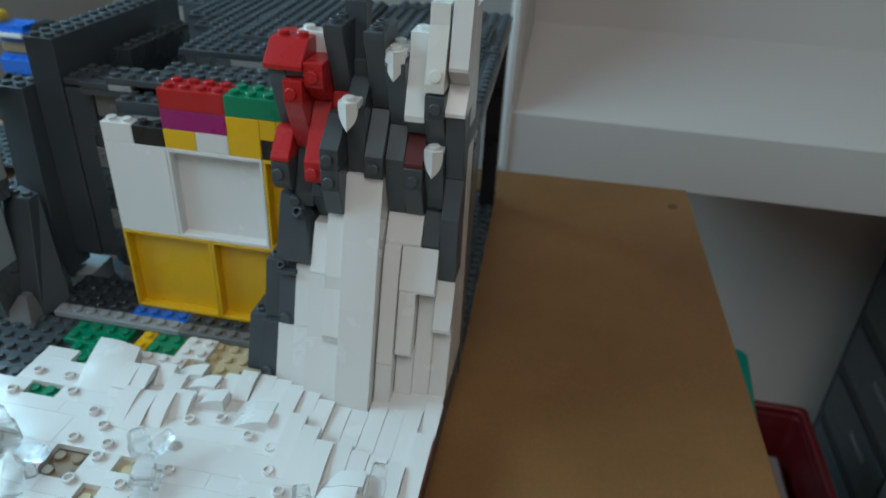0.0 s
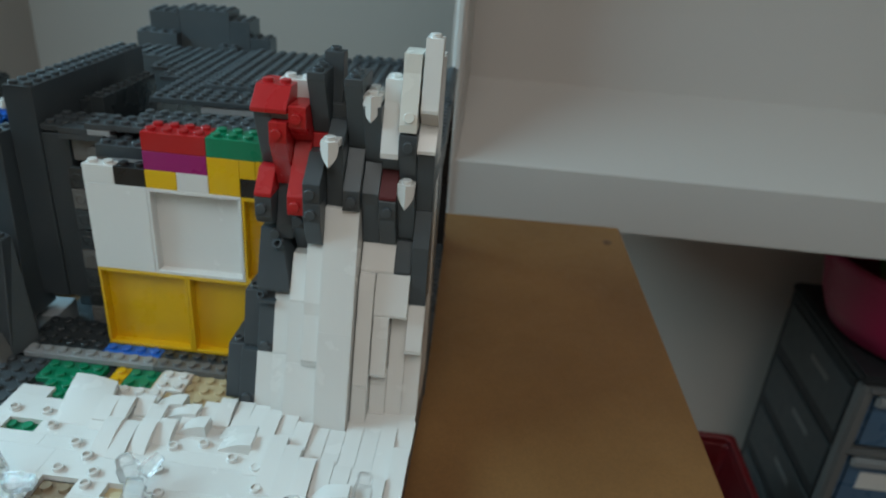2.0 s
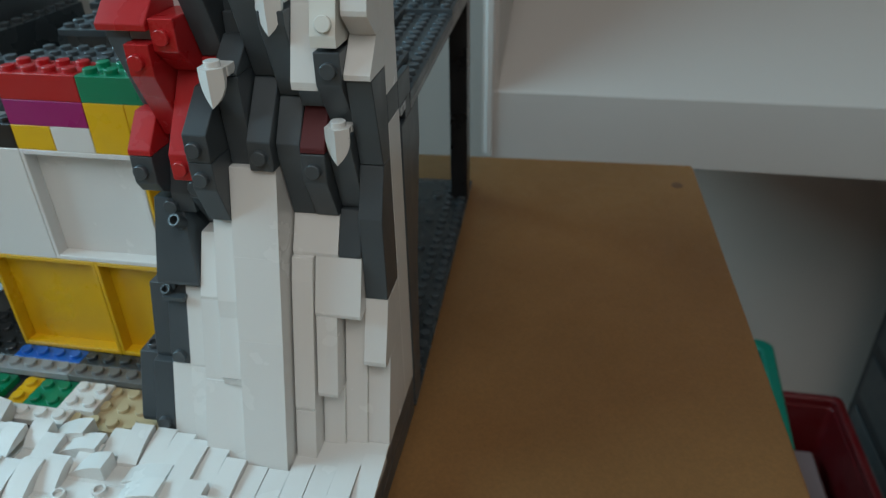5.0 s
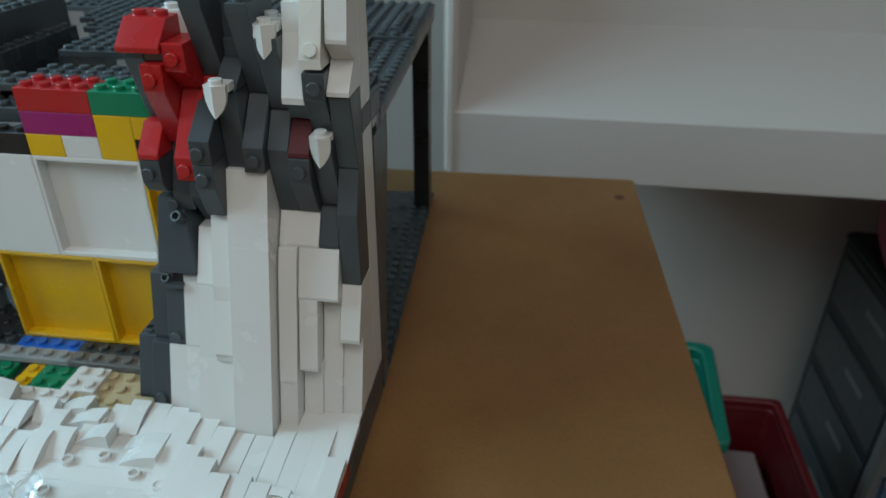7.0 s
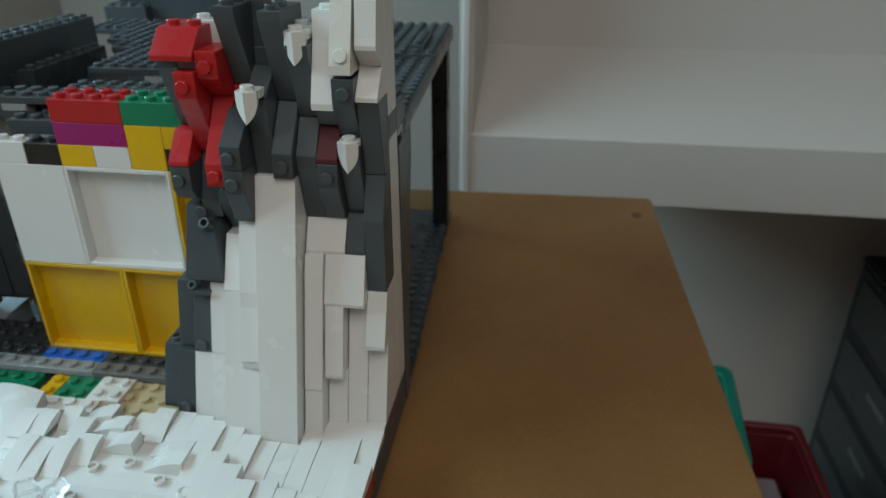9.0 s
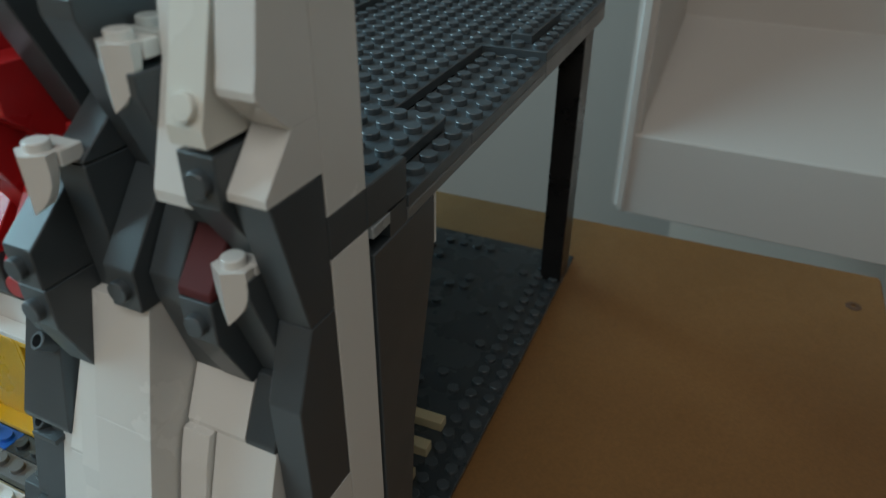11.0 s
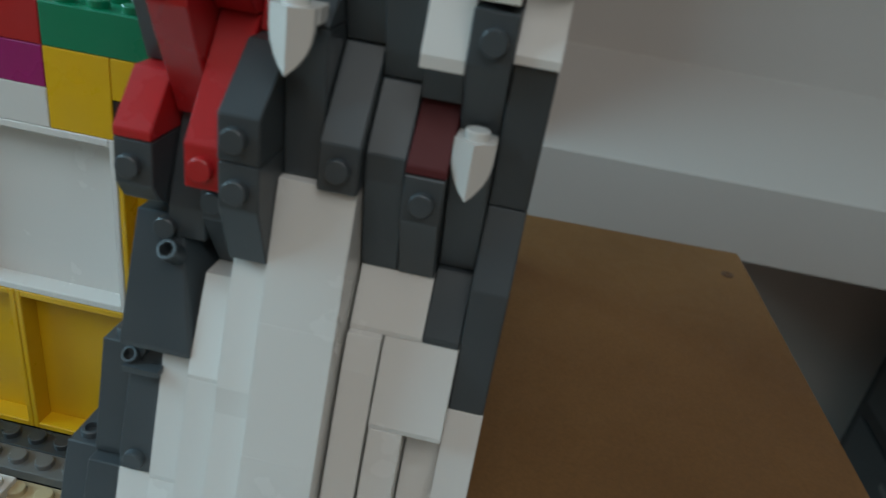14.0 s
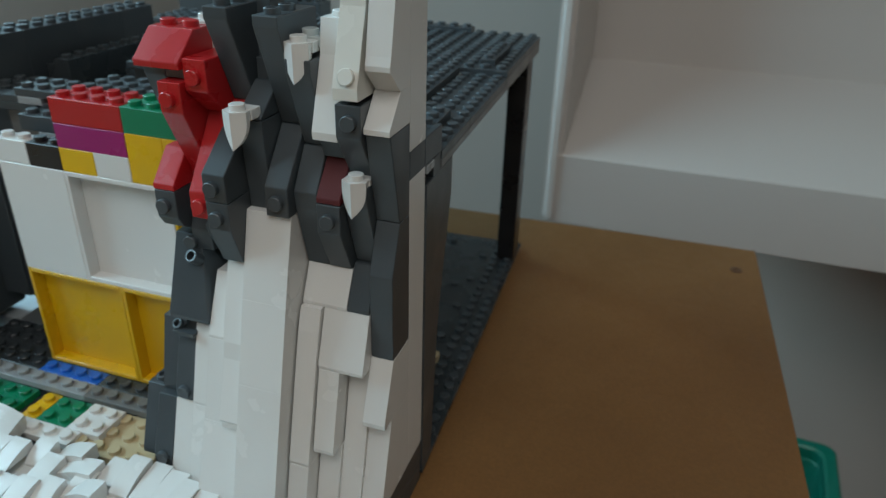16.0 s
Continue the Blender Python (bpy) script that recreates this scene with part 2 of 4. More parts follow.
def brick(parent, material, x0, nx, y0, ny, z0, z1, studs=True, name="brick", label="", skip=()):
    bm = bmesh.new()
    brick_mesh(bm, x0, nx, y0, ny, z0, z1, studs, skip=skip)
    return part(name, bm, material, parent, label)


# ---- the room ----
def slab(name, x0, x1, y0, y1, z0, z1, material, label, category, edge=0.0, kind="structure"):
    bm = bmesh.new()
    box(bm, x0, x1, y0, y1, z0, z1)
    if edge:
        rounded(bm, edge, 2)
    return tagged(part(name, bm, material), label, category, "", kind)


slab("floor", -1130, 1700, -1800, 1600, -800, -770, FLOOR, "grey floor of the room under the table", "floor")
slab("wall_back", -1130, 1700, 1500, 1600, -770, 1480, WALL, "plain white painted wall behind the table", "wall")
slab("wall_right", 1600, 1700, -1800, 1500, -770, 1390, WALL, "plain white painted side wall", "wall")
slab("wall_left", -1130, -1030, -1800, 1500, -770, 440, WALL, "plain white painted low side wall", "wall")


def flat_ceiling():
    bm = bmesh.new()
    # the gap between these slabs is made up to hold the fill lamp
    box(bm, -100, 1700, -450, 1600, 1390, 1490)
    box(bm, -100, 1700, -1800, -1550, 1390, 1490)
    box(bm, 900, 1700, -1550, -450, 1390, 1490)
    tagged(part("ceiling", bm, CEILING), "white painted ceiling with an opening for the added fill lamp", "ceiling", "", "structure")


slab("wall_front", -1130, 1700, -1900, -1800, -770, 1480, WALL, "plain white painted wall behind the viewer", "wall")


def sloped_ceiling():
    # a slope from the low side wall up to the ceiling, with the opening of the roof window
    rise = Vector((950, 0, 950)).normalized()
    out = Vector((-rise.z, 0, rise.x))
    foot = Vector((-1030, 0, 440))
    bm = bmesh.new()

    def strip(a0, a1, y0, y1):
        pts = []
        for thick in (0, 60):
            for a, y in ((a0, y0), (a1, y0), (a1, y1), (a0, y1)):
                v = foot + rise * a + out * thick
                pts.append((v.x, y, v.z))
        solid(bm, pts, [(3, 2, 1, 0), (4, 5, 6, 7), (0, 1, 5, 4), (1, 2, 6, 5), (2, 3, 7, 6), (3, 0, 4, 7)])

    strip(-120, 1400, -1800, -650)
    strip(-120, 1400, 690, 1600)
    strip(-120, 30, -650, 690)
    strip(530, 1400, -650, 690)
    bmesh.ops.recalc_face_normals(bm, faces=bm.faces)
    tagged(part("ceiling_slope", bm, CEILING), "sloping white attic ceiling with a roof window opening", "ceiling", "", "structure")


flat_ceiling()
sloped_ceiling()


def white_unit():
    """A white built-in ledge along the back of the room: front face, sloping top, upright back and a tall end panel."""
    unit = thing("built_in_ledge", (700, 600, -100), 0, "white lacquered built-in ledge with a sloping top and open space below", "ledge")
    profile = [(890, -84.5), (420, -84.5), (420, -18), (563, 41), (563, 1388), (890, 1388)]
    bm = bmesh.new()
    prism(bm, profile, 154, 1596)
    rounded(bm, 0.8, 1)
    part("body", bm, UNIT, unit)
    bm = bmesh.new()
    box(bm, 148, 162, 417, 890, -84.5, 1388)
    rounded(bm, 4.5, 3)
    part("end_panel", bm, UNIT, unit, "pale upright end panel with a rounded edge")
    bm = bmesh.new()
    box(bm, 157, 1596, 846, 890, -768, -85)
    part("recess_back", bm, RECESS, unit, "grey-white wall at the back of the open space")


white_unit()

# the brown board on which the model stands, turned a little against the model
TURN = 2.2
PIVOT = (172, 279, -20.5)


def work_board():
    bm = bmesh.new()
    box(bm, -900, 320, -700, 279, -38.5, -20.5)
    table = thing("table_board", PIVOT, TURN, "brown fibreboard table top with a small screw near its corner", "table")
    rounded(bm, 1.2, 2)
    part("tabletop", bm, BOARD, table)
    bm = bmesh.new()
    barrel(bm, (304.8, 244, -20.6), (0, 0, 1), 3.7, 0.6, 18, 1.3)
    part("screw", bm, SCREW, table, "small dark countersunk screw head")
    for x, y in ((-840, -640), (270, -640), (-840, 220)):
        bm = bmesh.new()
        box(bm, x - 22, x + 22, y - 22, y + 22, -770, -38.5)
        rounded(bm, 2.0)
        part("leg", bm, BOARD, table)


work_board()

# ---- the rock and ice cliff ----
def slope_piece(parent, material, col, width, profile, name="slope_brick", studs=(), top=(), label="", inset=(0.0, 0.0)):
    """A brick whose side outline is profile (y, z), width studs wide from column col. studs: (x in studs, y, z, tilt) on its front; top: (x in studs, y, z, bore)."""
    bm = bmesh.new()
    pale = material in (WHITE, CREAM)
    edge = 0.02 if pale else 0.09
    if pale:
        crown = max(z for y, z in profile)
        profile = [(y, z + 0.16 if z == crown else z) for y, z in profile]
    prism(bm, profile, col * S + edge + inset[0], (col + width) * S - edge - inset[1])
    rounded(bm, 0.07 if pale else 0.26)
    for x, y, z, tilt in studs:
        front_stud(bm, x * S, y, z, 0, tilt)
    for x, y, z, bore in top:
        stud(bm, x * S, y, z, bore)
    return part(name, bm, material, parent, label)


def over(zt, zb, yt, yb, lip, back=-5.8):
    """An outline that juts out at its top and falls back below."""
    return [(back, zt), (yt, zt), (yt, zt - lip), (yb, zb), (back, zb)]


def under(zt, zb, yt, yb, lip, back=-5.8):
    """An outline that starts back at its top and runs out to a foot."""
    return [(back, zt), (yt, zt), (yb, zb + lip), (yb, zb), (back, zb)]


def tooth(parent, x, y, z):
    """A 1x1 plate with a pointed tooth hanging from its front edge; (x, y, z) is the middle of the top front edge."""
    bm = bmesh.new()
    box(bm, x - 3.9, x + 3.9, y + 3.45, y + 8.6, z - 3.2, z)
    rounded(bm, 0.25)
    half = [(3.9, 0.0), (3.9, -3.8), (3.55, -6.0), (2.75, -8.0), (1.5, -9.8)]
    last = len(half) - 1
    ridge = [bm.verts.new((x, y - 1.6, z + h)) for h in (0.0, -3.8, -6.2, -8.4, -10.3, -11.3)]
    sides = []
    for sign in (-1, 1):
        front = [bm.verts.new((x + sign * a, y - 1.6 + 2.4 * a / 3.9, z + h)) for a, h in half]
        back = [bm.verts.new((x + sign * a * 0.94, y + 3.4 + 0.16 * h, z + h)) for a, h in half]
        for i in range(last):
            bm.faces.new((ridge[i], ridge[i + 1], front[i + 1], front[i]))
            bm.faces.new((front[i], front[i + 1], back[i + 1], back[i]))
        bm.faces.new((ridge[last], ridge[last + 1], front[last]))
        bm.faces.new((ridge[last + 1], back[last], front[last]))
        sides.append((front, back))
    (fl, bl), (fr, br) = sides
    for i in range(last):
        bm.faces.new((bl[i], bl[i + 1], br[i + 1], br[i]))
    bm.faces.new((bl[last], ridge[last + 1], br[last]))
    bm.faces.new((fl[0], ridge[0], fr[0], br[0], bl[0]))
    bmesh.ops.recalc_face_normals(bm, faces=bm.faces)
    stud(bm, x, y + 2.6, z)
    return part("tooth_plate", bm, WHITE, parent, "white pointed tooth piece")


def cliff():
    c = thing("toy_brick_cliff", (128, -10, 0), 0, "toy-brick cliff of dark grey rock, red lava and white ice slopes", "brick model")
    # backing: white core with the dark tie plate that holds the deck
    for z0, z1, mat in ((0, 57.6, WHITE), (57.6, 115.6, WHITE), (115.6, 125.2, DARK), (125.2, 173.0, WHITE)):
        slope_piece(c, mat, 21, 1, [(8, z1), (-5.6, z1), (-5.6, z0), (8, z0)], "brick")
    slope_piece(c, DARK, 12, 9, [(7.5, 150), (-5.6, 150), (-5.6, 0), (7.5, 0)], "brick")
    # column 21, next to the open side
    slope_piece(c, WHITE, 21, 1, [(-5.8, 182), (-14.5, 182), (-20.2, 156), (-21.0, 153.5), (-20.8, 152.0), (-13.8, 145.4), (-5.8, 145.4)], top=((21.5, -9.8, 182, 0),), inset=(0.5, 0))
    bm = bmesh.new()
    stud(bm, 172, 2.0, 173.0)
    part("stud", bm, WHITE, c)
    slope_piece(c, WHITE, 21, 1, under(145.2, 134.4, -13.2, -21.8, 1.6))
    slope_piece(c, DARK, 21, 1, [(-5.8, 134.2), (-21, 134.2), (-14, 105), (-5.8, 105)])
    slope_piece(c, DARK, 21, 1, [(-5.8, 104.8), (-14, 104.8), (-20.4, 88.5), (-20, 57.6), (-5.8, 57.6)])
    slope_piece(c, WHITE, 21, 1, [(-5.8, 57.4), (-20, 57.4), (-28.2, 36.5), (-28, 34.6), (-5.8, 34.6)])
    slope_piece(c, WHITE, 21, 1, under(34.4, 0.0, -22, -31.5, 1.6))
    # column 20
    slope_piece(c, CREAM, 20, 1, [(-2, 175.6), (-16.4, 175.6), (-17.2, 168), (-24.0, 147.2), (-23.8, 144), (-2, 144)], studs=((20.52, -22.6, 150.2, 0.3),), inset=(0.0, 0.45))
    slope_piece(c, DARK, 20, 1, over(142.6, 117.5, -23.2, -13.5, 9.5), studs=((20.55, -23.1, 137.6, 0),))
    slope_piece(c, DARK, 20, 1, over(117.3, 88.4, -20.5, -12, 4))
    slope_piece(c, DARK, 20, 1, under(88.2, 73.6, -13.6, -20.6, 1.6))
    # columns 19 and 20, white steps
    slope_piece(c, WHITE, 19, 2, [(-5.8, 73.4), (-20.4, 73.4), (-27.2, 54.8), (-27, 53.4), (-5.8, 53.4)])
    slope_piece(c, WHITE, 20, 1, under(53.2, 0.0, -19, -32.5, 1.6))
    slope_piece(c, WHITE, 19, 1, [(-5.8, 53.2), (-27.1, 53.2), (-34.4, 25.2), (-34.2, 23.6), (-5.8, 23.6)], inset=(0.2, 0.35))
    slope_piece(c, WHITE, 19, 1, under(23.4, 0.0, -28.2, -34.2, 1.6))
    slope_piece(c, WHITE, 18, 2, under(86.2, 73.6, -14.8, -20.6, 1.2), inset=(0.3, 0))
    slope_piece(c, WHITE, 18, 1, [(-5.8, 73.4), (-22.4, 73.4), (-25.2, 66), (-37.6, 20.2), (-37.4, 18.8), (-5.8, 18.8)], inset=(0.35, 0.3))
    slope_piece(c, WHITE, 18, 1, [(-5.8, 18.6), (-37.6, 18.6), (-42.6, 0), (-5.8, 0)], inset=(0.35, 0.3))
    # column 19, upper
    slope_piece(c, WHITE, 19, 1, [(-2, 163.6), (-13.2, 163.6), (-14.6, 154), (-22.2, 133.4), (-22, 131), (-2, 131)], top=((19.5, -8.6, 163.6, 0),))
    slope_piece(c, DARK, 19, 1, [(-5.8, 130.8), (-18.4, 130.8), (-15.6, 124), (-5.8, 124)])
    slope_piece(c, MAROON, 19, 1, under(123.8, 111.2, -13.2, -22.2, 1.8), label="dark red sloped brick")
    slope_piece(c, DARK, 19, 1, over(111, 86.4, -22.4, -15.2, 9.4), studs=((19.5, -22.3, 105.8, 0),))
    # column 18
    slope_piece(c, DARK, 18, 1, over(153, 126, -20.8, -12.6, 4))
    slope_piece(c, DARK, 18, 1, [(-5.8, 125.8), (-13, 125.8), (-21.2, 113.4), (-20.8, 108), (-15, 86.4), (-5.8, 86.4)])
    # columns 16 and 17, dark
    slope_piece(c, DARK, 17, 1, over(164.4, 131.4, -22.8, -11.4, 3.2, 0), top=((17.5, -18.4, 164.4, 1.6), (17.5, -10.4, 164.4, 1.6)))
    slope_piece(c, DARK, 17, 1, under(131.2, 105.4, -11.6, -24.6, 9.6), studs=((17.5, -24.5, 110.2, 0),), top=((17.5, -18.0, 105.5 - 1.7, 0),))
    slope_piece(c, DARK, 15.45, 1.1, [(2, 171.6), (-6.0, 171.6), (-8.4, 144), (2, 144)], top=((16.0, -2.0, 171.6, 1.6),))
    slope_piece(c, DARK, 16, 1, under(143.8, 134.6, -11.6, -22.4, 1.0))
    slope_piece(c, DARK, 16, 1, over(134.4, 105.6, -22.4, -20.4, 2.4))
    slope_piece(c, DARK, 16, 2, [(-5.8, 150), (-10, 150), (-10, 104), (-5.8, 104)])
    # column 15
    slope_piece(c, DARK, 15, 1, over(165.6, 137, -22.4, -11.8, 3.2, 2), top=((15.5, -18.2, 165.6, 1.6), (15.5, -10.2, 165.6, 1.6)))
    slope_piece(c, RED, 15, 1, [(-5.8, 136.8), (-12.6, 136.8), (-14.0, 130.4), (-5.8, 130.4)])
    slope_piece(c, DARK, 15, 1, [(-5.8, 130.2), (-19.6, 130.2), (-32.4, 119.6), (-32.4, 110.8), (-5.8, 110.8)], studs=((15.42, -32.3, 115.2, 0),))
    slope_piece(c, DARK, 15, 1, [(-5.8, 110.6), (-32.2, 110.6), (-32.0, 101.4), (-27, 88.3), (-5.8, 88.3)], studs=((15.46, -32.1, 105.4, 0),))
    # red lava
    slope_piece(c, RED, 12, 2, [(0, 157.6), (-16.4, 157.6), (-25.6, 149.4), (-25.4, 147.4), (0, 147.4)], top=((12.5, -11.8, 157.6, 0), (13.5, -11.8, 157.6, 0)), label="red two-by-two sloped brick")
    slope_piece(c, RED, 13, 1, over(143.9, 112.2, -26.2, -15.8, 9.2), studs=((13.44, -26.1, 138.8, 0),))
    slope_piece(c, MID_GREY, 13, 1, [(-5.8, 147.2), (-21.5, 147.2), (-21.5, 144.1), (-5.8, 144.1)])
    slope_piece(c, RED, 14, 1, over(150.8, 133.4, -24.0, -15.2, 9.4), studs=((14.48, -23.9, 145.6, 0),))
    slope_piece(c, RED, 14, 1, under(133.2, 102.7, -13.6, -29.0, 8.6), studs=((14.45, -28.9, 107.0, 0),))
    slope_piece(c, DARK, 12, 1, over(147.2, 120.6, -21.4, -12.2, 2.6))
    slope_piece(c, RED, 12, 1, under(120.4, 108.6, -17.0, -25.8, 1.8))
    # dark rock at the left
    slope_piece(c, DARK, 12, 1, [(-5.8, 108.4), (-25.6, 108.4), (-25.8, 99.2), (-23.4, 95.4), (-18.6, 92.8), (-5.8, 92.8)], studs=((12.42, -25.6, 103.2, 0),))
    slope_piece(c, DARK, 13, 1, [(-5.8, 112), (-13.6, 112), (-20.6, 93.8), (-20.4, 86.6), (-5.8, 86.6)], studs=((12.95, -20.3, 88.6, 0),))
    slope_piece(c, DARK, 14, 1, over(102.5, 79.4, -22.4, -14.2, 9.2), studs=((14.38, -22.3, 97.4, 0),))
    # a corner slope whose right flank is cut away towards its top
    bm = bmesh.new()
    solid(bm, [(96.1, -5.8, 61.8), (111.9, -5.8, 61.8), (111.9, -28.2, 61.8), (96.1, -28.2, 61.8), (96.1, -28.4, 63.4), (111.9, -28.4, 63.4), (96.1, -18.5, 90.5), (106, -18.5, 90.5), (111.9, -14, 77), (111.9, -5.8, 77), (96.1, -5.8, 90.5), (106, -5.8, 90.5)],
          [(0, 1, 2, 3), (3, 2, 5, 4), (4, 5, 7, 6), (5, 8, 7), (7, 8, 9, 11), (6, 7, 11, 10), (2, 1, 9, 8, 5), (0, 3, 4, 6, 10), (0, 10, 11, 9, 1)])
    rounded(bm, 0.26)
    part("corner_slope", bm, DARK, c)
    bm = bmesh.new()
    barrel(bm, (106.0, -21.2, 82.6), (-0.1, -0.75, 0.66), 2.3, 4.6, 14, 1.5)
    box(bm, 104.7, 107.3, -21.4, -17, 80.4, 83.4)
    part("clip_tube", bm, DARK, c)
    bm = bmesh.new()
    barrel(bm, (97.2, -24.6, 56.6), (-0.1, -0.75, 0.66), 2.0, 2.6, 14, 1.3)
    box(bm, 96.4, 104.6, -28.6, -25.6, 54.9, 56.4)
    part("clip_tube", bm, DARK, c)
    slope_piece(c, DARK, 11, 1, under(57.6, 29.4, -22.2, -28.6, 1.8), top=((11.5, -18.4, 57.6, 1.6),))
    slope_piece(c, DARK, 12, 1, under(61.6, 29.4, -22.6, -31.8, 3.6), studs=((12.5, -31.4, 33.2, 0.0), (12.25, -23.6, 59.0, 0.1)))
    slope_piece(c, DARK, 10, 1, under(29.2, 2.6, -27.4, -36.4, 1.8), top=((10.5, -23.6, 29.2, 1.6),))
    slope_piece(c, DARK, 11, 1, under(29.2, 2.6, -31.6, -39.6, 3.6), studs=((11.52, -39.2, 6.6, 0.0),))
    slope_piece(c, DARK, 10, 2, [(0, 29), (-20, 29), (-20, 0), (0, 0)], "brick")
    slope_piece(c, DARK, 11, 2, [(0, 57), (-16, 57), (-16, 29.4), (0, 29.4)], "brick")
    # ice on the left of the big fall
    slope_piece(c, WHITE, 12, 1, under(29.2, 0, -31.8, -41.0, 1.2))
    slope_piece(c, WHITE, 13, 1, under(59, 29.6, -24.8, -33.0, 1.2))
    slope_piece(c, WHITE, 13, 1, under(29.4, 0, -33.0, -41.6, 1.2))
    slope_piece(c, WHITE, 14, 1, under(79.2, 57.8, -20.2, -29.4, 1.2))
    slope_piece(c, WHITE, 14, 1, [(-5.8, 57.66), (-29.4, 57.66), (-37.8, 29), (-5.8, 29)])
    slope_piece(c, WHITE, 14, 2, [(-5.8, 28.86), (-37.9, 28.86), (-48.2, 1.4), (-48.0, 0), (-5.8, 0)])
    slope_piece(c, WHITE, 15, 1, [(-5.8, 88.1), (-24.2, 88.1), (-32.6, 60), (-5.8, 60)])
    slope_piece(c, WHITE, 15, 1, [(-5.8, 59.86), (-32.5, 59.86), (-33.4, 54), (-40.4, 33.0), (-39.6, 31.6), (-39.4, 29), (-5.8, 29)])
    # the big fall of ice, two studs wide
    slope_piece(c, WHITE, 16, 2, [(-5.8, 105.4), (-22.8, 105.4), (-30.55, 77), (-5.8, 77)], inset=(0, 0.25))
    slope_piece(c, WHITE, 16, 2, [(-5.8, 76.86), (-30.55, 76.86), (-37.9, 48.2), (-5.8, 48.2)], inset=(0, 0.25))
    slope_piece(c, WHITE, 16, 2, [(-5.8, 48.06), (-37.9, 48.06), (-50.2, 1.2), (-50.0, -0.4), (-5.8, -0.4)], inset=(0, 0.25))
    # teeth
    for x, y, z in ((147.5, -20.8, 157.6), (131.2, -29.4, 138.7), (163.9, -21.2, 119.3)):
        tooth(c, x, y, z)
    bm = bmesh.new()
    box(bm, 144.6, 151.9, -14, -5.8, 155.6, 158.4)
    rounded(bm, 0.2)
    stud(bm, 147.6, -11.2, 158.4)
    part("frosted_plate", bm, FROSTED, c, "frosted clear plastic plate with a stud")
    bm = bmesh.new()
    brick_mesh(bm, 104, 2, -8, 1, 149, 158.6)
    part("brick", bm, WHITE, c)
    bm = bmesh.new()
    box(bm, 173.6, 175.9, 8.1, 25.3, 115.6, 125.2)
    rounded(bm, 0.3)
    part("tie_brick", bm, DARK, c)
    return c


cliff()


# ---- the coloured panel wall beside the cliff ----
def panel(parent, material, x0, nx, z0, z1, y0=0.0):
    """The back of a wall panel: a thin plate with a rim round it."""
    x1 = x0 + nx * S
    rim, deep = 1.5, 5.8
    bm = bmesh.new()
    a, b, c, d = x0 + 0.1, x1 - 0.1, z0 + 0.05, z1 - 0.05
    box(bm, a, b, y0 + deep, y0 + 7.8, c, d)
    for q in ((a, a + rim, c, d), (b - rim, b, c, d), (a + rim, b - rim, c, c + rim * 1.3), (a + rim, b - rim, d - rim * 1.3, d)):
        box(bm, q[0], q[1], y0, y0 + deep, q[2], q[3])
    rounded(bm, 0.25)
    return part("panel", bm, material, parent)


def panel_wall():
    w = thing("toy_brick_panel_wall", (44, 4, 0), 0, "toy-brick wall of white and yellow panels topped with red, magenta and green bricks", "brick model")
    panel(w, YELLOW, 0, 6, 0, 48)
    panel(w, YELLOW, 48, 5, 0, 48)
    bm = bmesh.new()
    box(bm, 0.1, 31.9, 0, 7.8, 48.1, 95.9)
    rounded(bm, 0.25)
    part("panel", bm, WHITE, w)
    panel(w, WHITE, 32, 6, 48, 96)
    panel(w, YELLOW, 80, 2, 48, 96)
    for x, n, z, h, mat, studs in ((0, 2, 96, 1, WHITE, True), (16, 2, 96, 1, BLACK, True), (32, 2, 96, 1, YELLOW, False), (48, 2, 96, 1, WHITE, False),
                                   (64, 2, 96, 2, YELLOW, False), (80, 1, 96, 1, BLACK, False), (80, 1, 105.6, 1, YELLOW, False), (88, 1, 96, 2, YELLOW, False)):
        brick(w, mat, x, n, 0, 1, z, z + h * B - 0.1, studs)
    brick(w, MAGENTA, 32, 4, 0, 2, 105.6, 115.1, False)
    brick(w, RED, 32, 4, 0, 2, 115.2, 124.8)
    brick(w, GREEN, 64, 4, 0, 2, 115.2, 124.8)


panel_wall()

# ---- the snow floor and the base below it ----
FX, FY = -3.0, -1.0  # the floor's stud grid against the wall's


def base_block():
    b = thing("toy_brick_plinth", (60, -70, -20.4), 0, "toy-brick base of dark and red bricks under the white floor", "brick model")
    bm = bmesh.new()
    box(bm, -176, 175.8, -146, 8, -20.3, -10.9)
    rounded(bm, 0.3)
    part("lower_layer", bm, DARK, b)
    bm = bmesh.new()
    box(bm, -176, 175.8, -54, 8, -10.8, -6.5)
    part("upper_layer", bm, DARK, b)
    bm = bmesh.new()
    box(bm, 150, 175.8, -146, -54.2, -10.8, -3.3)
    part("upper_layer", bm, RED, b, "red brick layer")
    bm = bmesh.new()
    box(bm, -176, 149.9, -146, -54.2, -10.8, -6.5)
    part("upper_layer", bm, DARK, b)
    bm = bmesh.new()
    box(bm, 90, 175.8, -54, 8, -6.4, -0.6)
    part("upper_layer", bm, DARK, b)
    return b


base_block()


